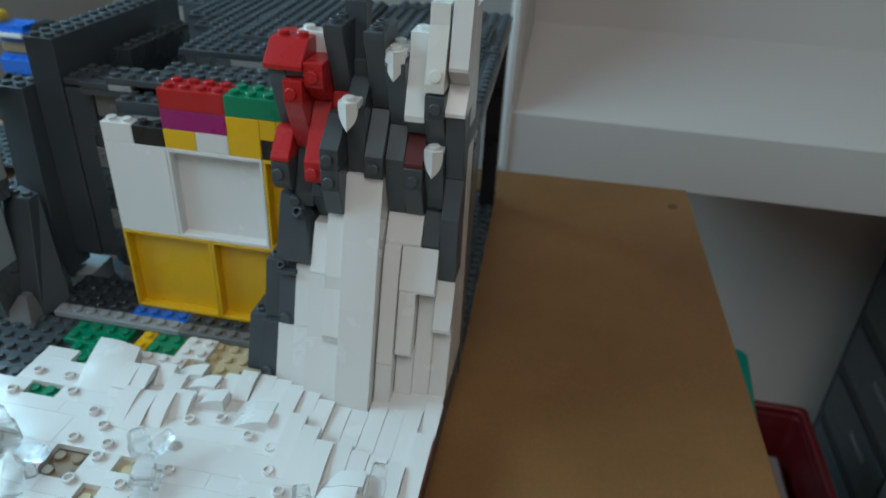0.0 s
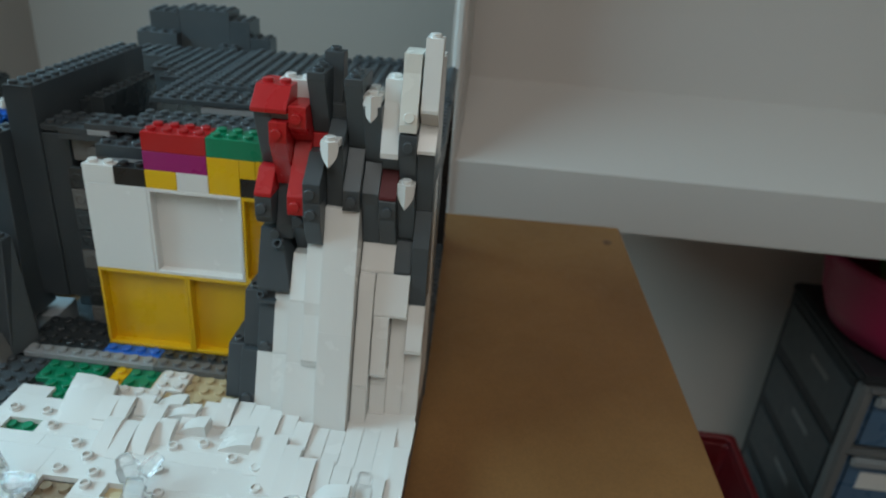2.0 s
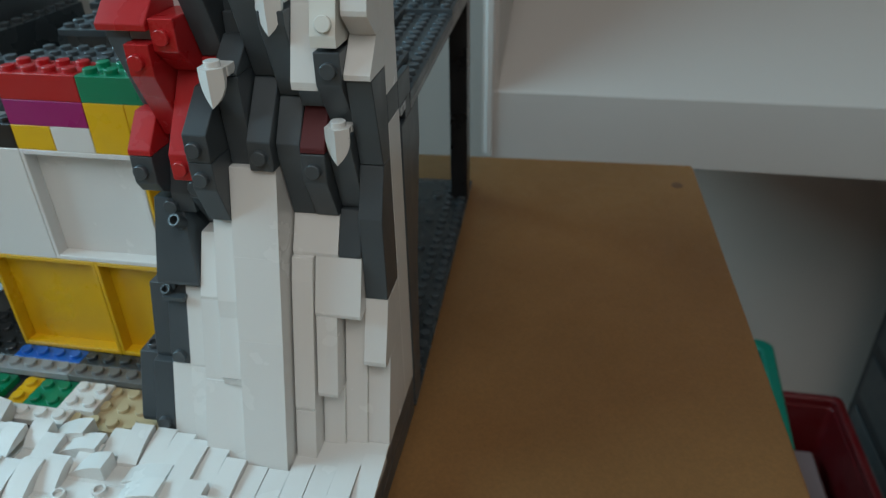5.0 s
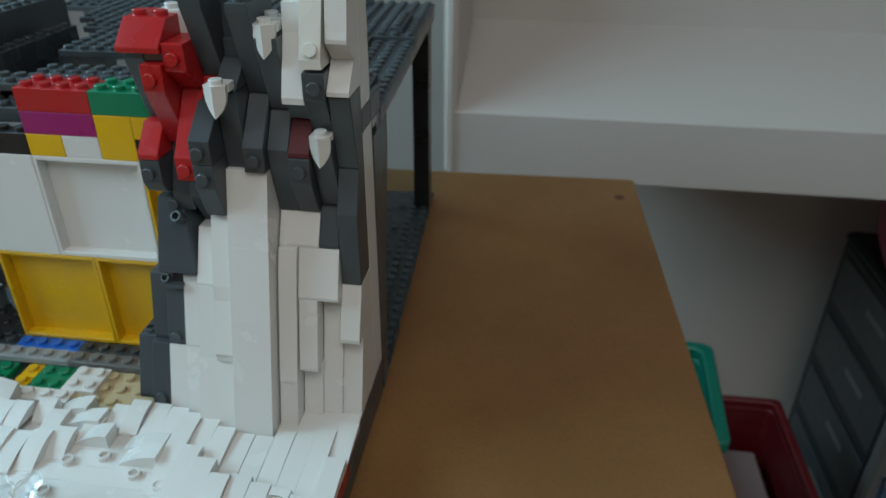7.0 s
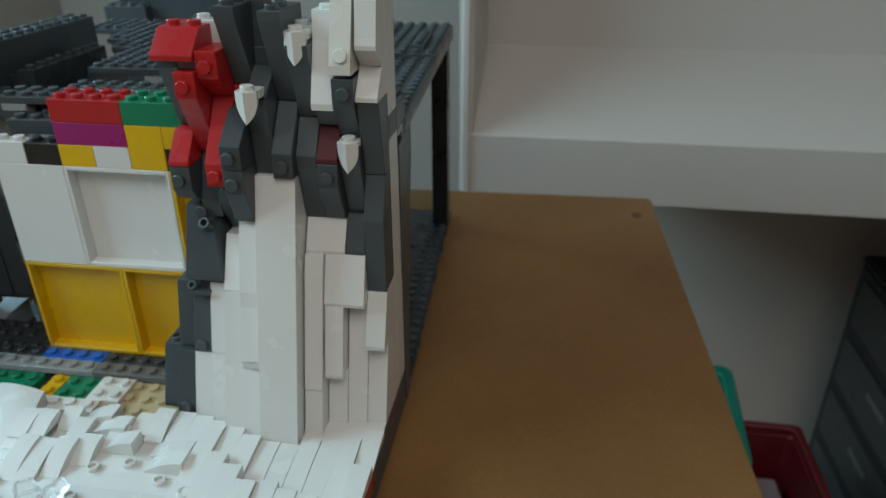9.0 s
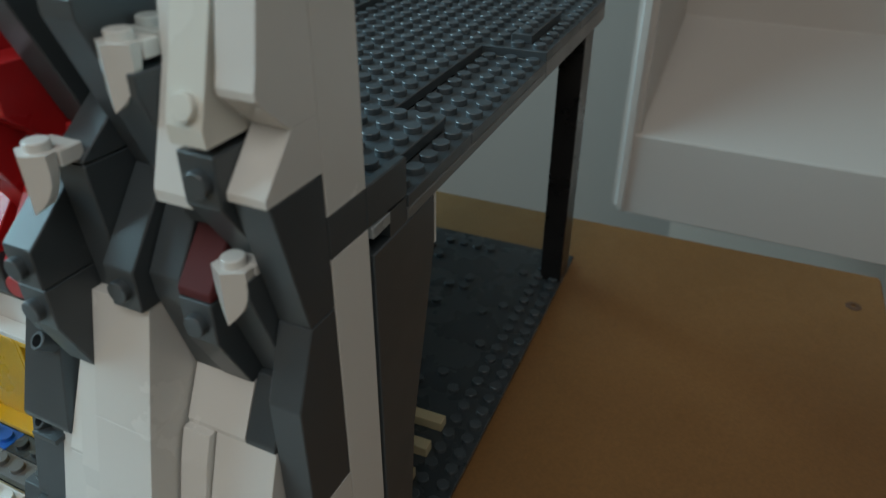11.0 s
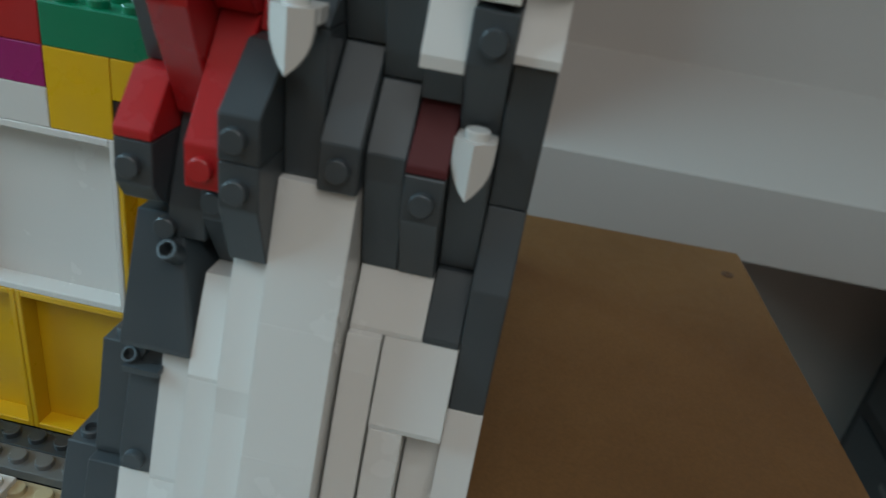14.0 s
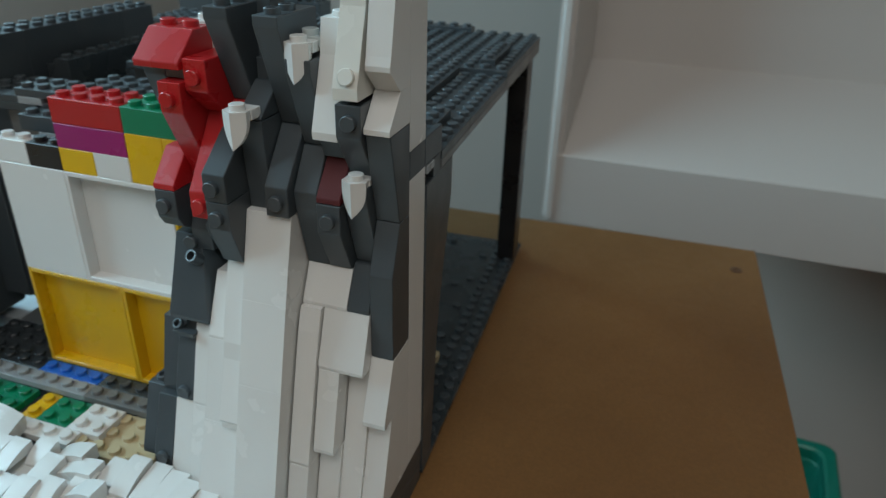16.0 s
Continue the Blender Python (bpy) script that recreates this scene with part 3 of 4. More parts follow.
def studded_plates():
    """Plates that show between the white tiles."""
    f = thing("toy_brick_ground", (20, -60, -6), 0, "toy-brick ground of dark grey, green, tan and yellow studded plates", "brick model")
    # two rows in front of the panel wall
    brick(f, BLUE, 0 + FX + 3, 4, -8, 1, -3.2, 0, name="plate")
    brick(f, DARKER, 32, 6, -8, 1, -3.2, 0, name="plate")
    brick(f, DARKER, -48, 6, -8, 1, -3.2, 0, name="plate")
    brick(f, LIGHT_GREY, -40, 9, -16, 1, -3.2, 0, name="plate")
    brick(f, MID_GREY, 32, 5, -16, 1, -3.2, 0, name="plate")
    brick(f, DARK, 72, 1, -16, 1, -3.2, 0, name="plate")
    brick(f, DARKER, -48, 18, 0, 3, -6.4, -3.2, name="plate")
    z0, z1 = -6.4, -3.2
    brick(f, GREEN, -24 + FX + 3, 4, -32, 2, z0, z1, name="plate")
    brick(f, YELLOW, 13, 1, -32, 2, z0, z1, name="plate")
    brick(f, GREEN, 21, 2, -32, 2, z0, z1, name="plate")
    brick(f, TAN, 37, 6, -40, 3, z0, z1, name="plate")
    brick(f, GREEN, -16, 3, -80, 6, z0, z1, name="plate")
    brick(f, WHITE, 16, 4, -42, 1, -3.2, 0, name="plate")
    brick(f, WHITE, 40, 2, -34, 2, -3.2, 0, name="plate")
    # dark ground at the left
    for i, (x, nx, y, ny) in enumerate(((-96, 9, -56, 5), (-96, 6, -96, 5), (-48, 4, -96, 5), (-96, 6, -136, 5), (-48, 4, -144, 6), (-176, 10, -80, 10), (-176, 10, -144, 8), (-176, 12, 0, 6), (-176, 12, 48, 12), (-256, 10, 0, 12), (-256, 22, 144, 9))):
        brick(f, DARK, x, nx, y, ny, z0, z1, name="plate")
    # brown and tan plates under the holes
    brick(f, TAN_DARK, -10, 6, -114, 2, z0, z1, name="plate")
    brick(f, TAN, 45, 8, -131, 5, z0, z1, name="plate")
    return f


studded_plates()

# holes in the white floor (x0, x1, y0, y1), and its stepped left edge
HOLES = ((-10.5, 5.5, -114, -98), (22.5, 38.5, -114, -98), (51.8, 60.2, -106, -98), (45.2, 53.2, -122, -114), (53.6, 69.6, -130, -122), (85.2, 101.2, -130, -122), (-13.5, 2.5, -74, -66))


def left_edge(y):
    for y0, y1, x in ((-150, -122, -62), (-122, -106, -20.5), (-106, -82, -29), (-82, -66, -54.5)):
        if y0 <= y < y1:
            return x
    return -23


def white_floor():
    """White tiles of mixed lengths, one or two studs deep; joints, holes and steps are real gaps."""
    f = thing("white_tile_floor", (80, -100, -3.2), 0, "snow-white toy-brick floor of smooth tiles with square holes", "brick model")
    rng = random.Random(11)
    meshes = {}

    def lay(x0, x1, y0, y1):
        key = (round(x1 - x0, 1), round(y1 - y0, 1))
        if key not in meshes:
            bm = bmesh.new()
            box(bm, 0.03, x1 - x0 - 0.03, 0.03, y1 - y0 - 0.03, 0, 3.15)
            rounded(bm, 0.1)
            tile = part("tile", bm, WHITE, f)
            # shared mesh: move it to its own corner
            for v in tile.data.vertices:
                v.co += Vector(ORIGIN[f.name]) / 1000
            meshes[key] = tile.data
        else:
            tile = new("tile", meshes[key])
            tile.parent = f
        tile.location = (Vector((x0, y0, -3.15 + rng.uniform(-0.05, 0.05))) - Vector(ORIGIN[f.name])) / 1000

    def spans(y):
        end = 176.0 if y < -46 else -6.0
        out, at = [], left_edge(y)
        for a, b in sorted((h[0], h[1]) for h in HOLES if h[2] < y < h[3]):
            if a > at:
                out.append((at, a))
            at = max(at, b)
        return out + [(at, end)]

    rows = [-146.1 + 8.04 * i for i in range(13)]
    r = 0
    while r < len(rows):
        y0 = rows[r]
        deep = 1
        if r + 1 < len(rows) and spans(y0 + 4) == spans(y0 + 12):
            deep = 2
        for a, b in spans(y0 + 4):
            while a < b - 0.5:
                e = min(b, a + rng.choice((32, 48, 48, 64)))
                if b - e < 9:
                    e = b
                lay(a, e, y0, y0 + 8.04 * deep)
                a = e
        r += deep
    # small tiles lying on the dark ground at the left
    for x, y, n, m in ((-107.5, -34, 2, 2), (-89, -50, 2, 2), (-71, -66, 2, 2), (-78, -98, 3, 2), (-110, -82, 3, 2)):
        bm = bmesh.new()
        box(bm, x, x + n * S, y, y + m * S, -3.1, 0.05)
        rounded(bm, 0.2)
        stud(bm, x + n * S / 2, y + m * S / 2, 0.05, 1.6)
        part("tile", bm, WHITE, f)
    return f


FLOOR_TILES = white_floor()


def open_studs():
    """Hollow round studs that stand up from the tiles."""
    f = FLOOR_TILES
    spots = ((-46, -75), (-30, -73), (-18, -74), (9, -69), (-25, -90), (-20, -102), (-16, -114), (-4, -119), (-19, -126), (26, -78), (35, -85), (43, -94), (27, -94), (43, -101),
             (43, -125), (52, -133), (39, -114), (68, -134), (75, -101), (69, -88), (69, -73), (82, -69), (98, -76), (110, -80), (114, -92), (122, -101), (114, -108), (107, -121), (91, -116),
             (146, -108), (173, -95), (-15, -60), (1, -60), (60, -112), (80, -140), (120, -136), (20, -138))
    first = None
    for x, y in spots:
        if first is None:
            bm = bmesh.new()
            barrel(bm, (0, 0, 0), (0, 0, 1), 2.5, 2.0, 16, 1.65)
            ob = part("open_stud", bm, WHITE, f)
            for v in ob.data.vertices:
                v.co += Vector(ORIGIN[f.name]) / 1000
            first = ob.data
        else:
            ob = new("open_stud", first)
            ob.parent = f
        ob.location = (Vector((x, y, 0)) - Vector(ORIGIN[f.name])) / 1000


open_studs()


def curved_slope(parent, x, y, length, width=8.0, high=6.2, low=0.3, turn=0.0, z=0.0, tilt=0.0):
    """A curved slope lying on the floor: high at (x, y), bowing down over its length along -y (turned by turn degrees about its high end)."""
    bm = bmesh.new()
    n = 7
    top = [(-length * i / n, low + (high - low) * math.cos(math.pi / 2 * i / n) ** 0.9) for i in range(n + 1)]
    prof = top + [(-length, 0.0), (0.0, 0.0)]
    prism(bm, prof, -width / 2 + 0.12, width / 2 - 0.12)
    bmesh.ops.recalc_face_normals(bm, faces=bm.faces)
    for face in bm.faces:
        if abs(face.normal.x) < 0.1 and face.normal.z > 0.15:
            face.smooth = True
    bmesh.ops.split_edges(bm, edges=[e for e in bm.edges if len(e.link_faces) == 2 and e.calc_face_angle(0) > 0.7])
    bm.transform(pose(0, 0, 0, tilt, 0, turn))
    bm.transform(Matrix.Translation((x, y, z)))
    return part("curved_slope", bm, WHITE, parent)


def snow_drifts():
    d = thing("white_curved_slope_drifts", (100, -60, 0), 0, "drift of white curved slope bricks at the foot of the cliff", "brick model")
    # falling towards the front, one stud wide: (x of middle, y of high end, length, height, height of the low end, base)
    for x, y, length, high, low, z in ((133, -50.6, 23, 2.4, 0.6, 0), (141, -50.8, 23, 2.2, 0.6, 0), (149, -46.8, 27, 2.6, 0.4, 0), (157, -46.4, 29, 2.4, 0.4, 0), (165, -44.5, 33, 3.0, 0.6, 0), (173, -39, 20, 3.0, 0.8, 0), (173, -60, 33, 4.4, 0.3, 0),
                                       (165, -79.2, 17, 4.0, 2.2, 0), (157, -77.2, 16, 4.4, 0.4, 0), (117, -46, 17, 4.6, 2.6, 0), (125, -50.2, 18, 4.4, 2.4, 0),
                                       (109, -48, 36, 5.6, 0.3, 0), (117, -63.2, 31, 6.4, 0.3, 0), (125, -68.8, 28, 6.4, 0.3, 0), (133, -75.4, 25, 6.2, 0.3, 0), (141, -73.8, 19, 5.2, 0.6, 0), (149, -76.4, 17, 4.8, 0.6, 0),
                                       (85, -42, 15, 6.4, 1.6, 0), (93.5, -41, 17, 4.6, 1.2, 0), (101.4, -42, 17, 4.4, 1.8, 0), (109, -44.6, 8, 5.0, 4.0, 0), (77.5, -44, 11, 4.6, 2.4, 0),
                                       (30, -50.6, 14, 4.2, 0.6, 3), (37.4, -50, 13, 4.2, 0.4, 3), (45.8, -46, 9.6, 6.2, 1.2, 0), (53.4, -50.6, 12, 5.0, 2.8, 0),
                                       (38.6, -64.6, 19, 6.4, 0.3, 0), (46.4, -64.4, 20, 5.4, 0.3, 0), (54.6, -63.4, 16.6, 6.2, 0.3, 0), (62.4, -60, 12.4, 5.4, 0.3, 0), (70.4, -52, 12, 4.4, 1.0, 0)):
        curved_slope(d, x, y, length, 8, high, low, 0.0, z)
    for x, y, n, m in ((144, -50, 4, 3), (96, -46, 6, 2)):
        bm = bmesh.new()
        box(bm, x + 0.1, x + n * S - 0.1, y, y + m * S, -0.6, 0.9)
        rounded(bm, 0.08)
        part("plate", bm, WHITE, d)
    # lying across, falling to the left: (x of high end, middle y, length, height)
    for x, y, length, high in ((105.4, -68, 16, 6.2), (104, -60.4, 17, 4.2), (80.8, -60.4, 14.6, 6.4), (73.2, -52.4, 18, 6.2), (64, -46.2, 15, 6.2), (153.6, -99.4, 16, 5.6), (155, -91, 17, 5.4)):
        curved_slope(d, x, y, length, 8, high, 0.5, -90)
    curved_slope(d, 29, -56, 12, 7, 5.2, 0.4)
    # the broad shell at the edge of the green plates
    bm = bmesh.new()
    rows = []
    n, m = 8, 10
    for i in range(n + 1):
        u = i / n
        row = []
        for j in range(m + 1):
            v = j / m
            x = 3 + 23 * u + 7 * v - 1.5 * v * (1 - u)
            y = -36 - 30 * v - 3 * u * (1 - v)
            z = 0.4 + 6.8 * max(0.0, math.cos(math.pi / 2 * v)) ** 0.7 * (0.78 + 0.22 * math.sin(math.pi * (0.1 + 0.8 * u)))
            row.append(bm.verts.new((x, y, z)))
        rows.append(row)
    low = [[bm.verts.new((v.co.x, v.co.y, -0.2)) for v in row] for row in rows]
    for i in range(n):
        for j in range(m):
            bm.faces.new((rows[i][j], rows[i + 1][j], rows[i + 1][j + 1], rows[i][j + 1])).smooth = True
    rim = [(i, 0) for i in range(n)] + [(n, j) for j in range(m)] + [(i, m) for i in range(n, 0, -1)] + [(0, j) for j in range(m, 0, -1)]
    for k in range(len(rim)):
        (a, b), (c, e) = rim[k], rim[(k + 1) % len(rim)]
        va, vb = bm.verts.new(rows[a][b].co), bm.verts.new(rows[c][e].co)
        bm.faces.new((va, vb, low[c][e], low[a][b]))
    bmesh.ops.recalc_face_normals(bm, faces=bm.faces)
    part("shell_piece", bm, WHITE, d)


snow_drifts()


def crystal(at, bars, label):
    """Clear ice: chunky faceted square bars with blunt ends that join one another. bars: start, end, half width."""
    c = thing("ice_crystal", at, 0, label, "ice crystal", "clear ice pieces on the white floor")
    for start, end, half in bars:
        a, b = Vector(start), Vector(end)
        axis = (b - a).normalized()
        side = axis.cross(Vector((0.2, 0.1, 1))).normalized()
        up = side.cross(axis)
        bm = bmesh.new()
        rings = []
        for h, r in ((0.0, 0.86), (0.06, 1.0), (0.56, 0.98), (0.60, 0.80), (0.94, 0.76), (1.0, 0.52)):
            m = a.lerp(b, h)
            rings.append([bm.verts.new(m + (side * sx + up * sy) * half * r) for sx, sy in ((-1, -0.8), (0.9, -0.9), (1, 0.7), (-0.8, 0.95))])
        for lo, hi in zip(rings, rings[1:]):
            for i in range(4):
                bm.faces.new((lo[i], lo[(i + 1) % 4], hi[(i + 1) % 4], hi[i]))
        bm.faces.new(rings[0][::-1])
        bm.faces.new(rings[-1])
        bmesh.ops.recalc_face_normals(bm, faces=bm.faces)
        bmesh.ops.bevel(bm, geom=list(bm.edges), offset=0.32, segments=2, affect="EDGES", clamp_overlap=True)
        part("shard", bm, CLEAR, c)
    return c


crystal((14, -112, 0), (((25.5, -128.5, 2.6), (12.6, -110.6, 6.4), 3.9), ((11.6, -109.4, 6.8), (-3.4, -98.4, 14.4), 4.6), ((16.5, -111.5, 7.2), (28.6, -110.4, 8.6), 3.8), ((25.6, -117.4, 2.0), (21.0, -113.0, 5.2), 2.2)),
        "clear plastic ice crystal lying across a hole in the white floor")
crystal((66, -108, 0), (((76.6, -128.6, 3.2), (71.5, -114.6, 5.2), 4.6), ((70.8, -113.0, 5.4), (65.6, -101.6, 7.0), 5.0), ((64.8, -100.8, 7.6), (57.8, -94.0, 13.0), 4.2), ((68.4, -99.4, 9.0), (73.6, -91.8, 13.6), 3.0), ((72.4, -104.6, 3.4), (75.6, -112.6, 2.6), 2.2)),
        "clear plastic ice crystal with stubby shards on the white floor")
crystal((141, -116, 0), (((143.6, -124.6, 3.6), (138.8, -116.0, 6.6), 4.6), ((138.0, -115.0, 7.2), (134.6, -106.8, 15.4), 3.8), ((146.4, -125.6, 4.2), (155.4, -127.2, 4.4), 4.2)),
        "clear plastic ice crystal beside the white curved slopes")
crystal((158, -106, 0), (((157.8, -114.6, 4.4), (161.6, -105.2, 9.8), 4.8), ((161.8, -104.0, 10.8), (163.0, -95.6, 21.6), 3.9), ((156.8, -114.4, 4.4), (148.0, -119.2, 4.6), 4.2), ((164.4, -107.6, 6.0), (171.2, -112.6, 3.6), 3.6)),
        "tall clear plastic ice crystal near the edge of the white floor")

# ---- the dark module behind: deck, pillars, floor ----
def rear_module():
    m = thing("toy_brick_deck", (176, 20, -18.4), 2.3, "dark grey toy-brick deck of studded plates raised on pillars", "brick model")
    # deck plates: (x0, nx, y0, ny, top)
    top = 115.2
    up = top + P
    for x0, nx, y0, ny, z in ((80, 8, 26, 5, up), (144, 3, 26, 5, up), (168, 1, 26, 5, top), (80, 9, 66, 9, up), (152, 3, 66, 9, top), (72, 9, 138, 6, up), (144, 4, 138, 6, up), (72, 9, 186, 6, up), (144, 4, 186, 6, up), (144, 3, 10, 2, up),
                              (0, 9, 88, 9, up), (0, 9, 160, 8, up), (0, 9, 224, 1, up), (-16, 2, 140, 7, up), (-32, 2, 164, 4, up), (-64, 8, 196, 4, up)):
        brick(m, DARK, x0, nx, y0, ny, z - P, z, name="plate")
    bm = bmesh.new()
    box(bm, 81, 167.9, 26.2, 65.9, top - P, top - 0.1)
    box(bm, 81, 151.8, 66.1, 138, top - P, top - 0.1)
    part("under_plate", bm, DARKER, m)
    # raised strips towards the back of the deck
    brick(m, DARK, 160, 1, 146, 5, up, up + P, name="plate")
    brick(m, DARK, 24, 8, 114, 7, up, up + P, name="plate")
    brick(m, DARK, 24, 8, 170, 7, up, up + P, name="plate")
    brick(m, DARK, 96, 5, 226, 1, up, up + P, name="plate")
    bm = bmesh.new()
    box(bm, 168.4, 176, 26, 138, top - 2 * P, top - P - 0.15)
    box(bm, 168.4, 176, 138.1, 234, top - 2 * P, top - 0.15)
    rounded(bm, 0.3)
    part("edge_beam", bm, MID_GREY, m)
    # walls under the deck
    bm = bmesh.new()
    prism(bm, [(9.4, 108.6), (41, 108.6), (41, 94), (27, 44), (21, -18.2), (9.4, -18.2)], 168.2, 175.8)
    rounded(bm, 0.3)
    part("side_wall", bm, DARK, m)
    bm = bmesh.new()
    box(bm, 168.3, 176, 9.3, 17.2, 112.6, 115.4)
    rounded(bm, 0.2)
    part("plate", bm, LIGHT_GREY, m, "light grey plate under the tie brick")
    bm = bmesh.new()
    box(bm, 168.4, 175.6, 17.4, 25.8, 108.7, 115.1)
    part("brick", bm, DARK, m)
    bm = bmesh.new()
    box(bm, 169, 175.4, 41.1, 43, 94, 108.6)
    part("white_strut", bm, WHITE, m)
    bm = bmesh.new()
    box(bm, 165.0, 175.8, 200, 215.6, -16.4, top - 2 * P - 0.1)
    rounded(bm, 0.3)
    part("pillar", bm, BLACK, m)
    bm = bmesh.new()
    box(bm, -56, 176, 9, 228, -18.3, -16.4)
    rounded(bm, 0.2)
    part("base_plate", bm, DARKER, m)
    bm = bmesh.new()
    for i in range(3):
        for j in range(24):
            if i < 2 or j % 4 == 1:
                stud(bm, 172 - 8 * i, 40 + 8 * (j - 1), -16.4)
    rng = random.Random(3)
    for k in range(26):
        stud(bm, 148 - 8 * rng.randrange(0, 9), 96 + 8 * rng.randrange(0, 16), -16.4)
    tagged(part("floor_studding", bm, DARK, m), kind="stuff")
    for i in range(3):
        bm = bmesh.new()
        box(bm, 142, 161, 52 + 14 * i, 57 + 14 * i, -16.4, -12)
        rounded(bm, 0.25)
        part("plate", bm, TAN, m)
    # strips behind the panel wall
    brick(m, DARK, -9.2, 11, 30, 2, up - P, up, name="plate")
    brick(m, DARK, 5.4, 9, 47.5, 3, top - P, top, name="plate")
    brick(m, DARK, -37.2, 4, 37.5, 3, 110.2, 113.4, name="plate")
    brick(m, DARK, 0.2, 6, 20.4, 3, 104.6, 111.0)
    for z0, z1, x0, x1, y0, y1, name, stuff in ((112.1, 115.1, -7.8, 4, 29.7, 37.4, "tile", LIGHT_GREY), (112.1, 115.1, -23.4, -7.9, 30, 37.4, "plate", DARK), (108.7, 112.0, -23.4, 0.1, 30.2, 37.4, "plate", DARK),
                                                (96, 108.6, -19.6, 0.1, 34.6, 37.2, "grey_panel", MID_GREY), (101.4, 104.4, 8.4, 30, 20.6, 28, "tile", LIGHT_GREY)):
        bm = bmesh.new()
        box(bm, x0, x1, y0, y1, z0, z1)
        rounded(bm, 0.2)
        if name == "grey_panel":
            front_stud(bm, -8.4, 34.6, 102.2)
        part(name, bm, stuff, m)
    brick(m, LIGHT_GREY, 29.7, 4, 88.6, 1, 110.8, 114.6, False, name="tile")
    bm = bmesh.new()
    box(bm, -22, 62, 38, 44, 98, 110.1)
    rounded(bm, 0.3)
    part("lintel", bm, DARK, m)
    # added dark sheet; stands in for the shaded inside behind the opening
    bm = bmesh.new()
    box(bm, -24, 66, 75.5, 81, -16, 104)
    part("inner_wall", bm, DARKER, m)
    # trench side and bottom use the darker copy, shade put into the colour
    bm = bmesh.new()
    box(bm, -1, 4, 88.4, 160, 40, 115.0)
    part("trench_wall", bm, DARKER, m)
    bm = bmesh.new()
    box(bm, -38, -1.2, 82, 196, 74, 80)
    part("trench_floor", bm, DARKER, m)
    for k in range(9):
        bm = bmesh.new()
        z = -16.3 + 12.2 * k
        box(bm, -22, -14, 31, 34.4, z, z + 11.6)
        rounded(bm, 0.3)
        barrel(bm, (-18, 31.0, z + 5.8), (0, -1, 0), 2.9, 0.5, 12, 2.1)
        part("brick", bm, (DARK, MID_GREY, DARKER)[k % 3], m)
    bm = bmesh.new()
    box(bm, -62, -46, 34, 56, -16.2, -4)
    rounded(bm, 0.3)
    part("tile", bm, LIGHT_GREY, m)
    return m


rear_module()


def stacked_bricks():
    """The stepped heap of dark bricks and terraces at the back of the deck."""
    s = thing("stepped_brick_heap", (-40, 230, 100), 0, "stepped heap of dark grey toy bricks beside the deck", "brick model")
    for x, nx, y, ny, z0, z1 in ((-85, 4, 232, 4, 60, 126), (-77, 3, 240, 3, 60, 141), (-53, 5, 240, 3, 60, 144), (-13, 2, 240, 3, 60, 138), (-21, 2, 232.4, 1, 60, 119), (3, 2, 240, 2, 60, 126)):
        brick(s, DARK, x, nx, y, ny, z0, z1)


stacked_bricks()


def left_wall():
    w = thing("dark_brick_side_wall", (-46, 90, -18), 0, "long dark grey toy-brick side wall with studs along its top", "brick model")
    for i in range(4):
        brick(w, DARK, -54.2, 2, 28 + 32 * i, 3 if i == 3 else 4, -18 if i else 9.5, 133, name="wall_block")
    # glossy front panel between the side wall and the open slit
    bm = bmesh.new()
    box(bm, -38, -23, 29, 36, 9.5, 109)
    rounded(bm, 0.4)
    part("front_panel", bm, DARK, w)
    for x, n, y, m, z0, z1 in ((-30.4, 1, 66, 8, 80, 119.8), (-38.1, 1, 68, 2, 84, 116.6), (-38.1, 1, 46, 2, 84, 109)):
        brick(w, DARKER, x, n, y, m, z0, z1)


left_wall()


def frustum(bm, low, high, z0, z1):
    solid(bm, [(x, y, z0) for x, y in low] + [(x, y, z1) for x, y in high], [(3, 2, 1, 0), (4, 5, 6, 7), (0, 1, 5, 4), (1, 2, 6, 5), (2, 3, 7, 6), (3, 0, 4, 7)])
    rounded(bm, 0.3)


def rect(x0, x1, y0, y1):
    return [(x0, y0), (x1, y0), (x1, y1), (x0, y1)]


def dark_columns():
    c = thing("dark_brick_column", (-60, 18, -3), 0, "dark grey toy-brick column with a flared foot beside the rock pillar", "brick model")
    bm = bmesh.new()
    frustum(bm, rect(-70.5, -53.5, 12, 37), rect(-70.5, -55, 20, 36), 0, 109)
    for x in (-66.4, -58.6):
        for y in (24, 32):
            stud(bm, x, y, 109)
    part("slope_brick", bm, DARK, c)
    bm = bmesh.new()
    frustum(bm, [(-64, -17), (-45, -18.4), (-37.4, -4), (-50, 14)], [(-66, 0), (-51, 0), (-51, 8), (-66, 14)], -3, 57)
    for x in (-62.4, -55.4):
        stud(bm, x, 5, 57)
    part("slope_brick", bm, DARK, c)


dark_columns()


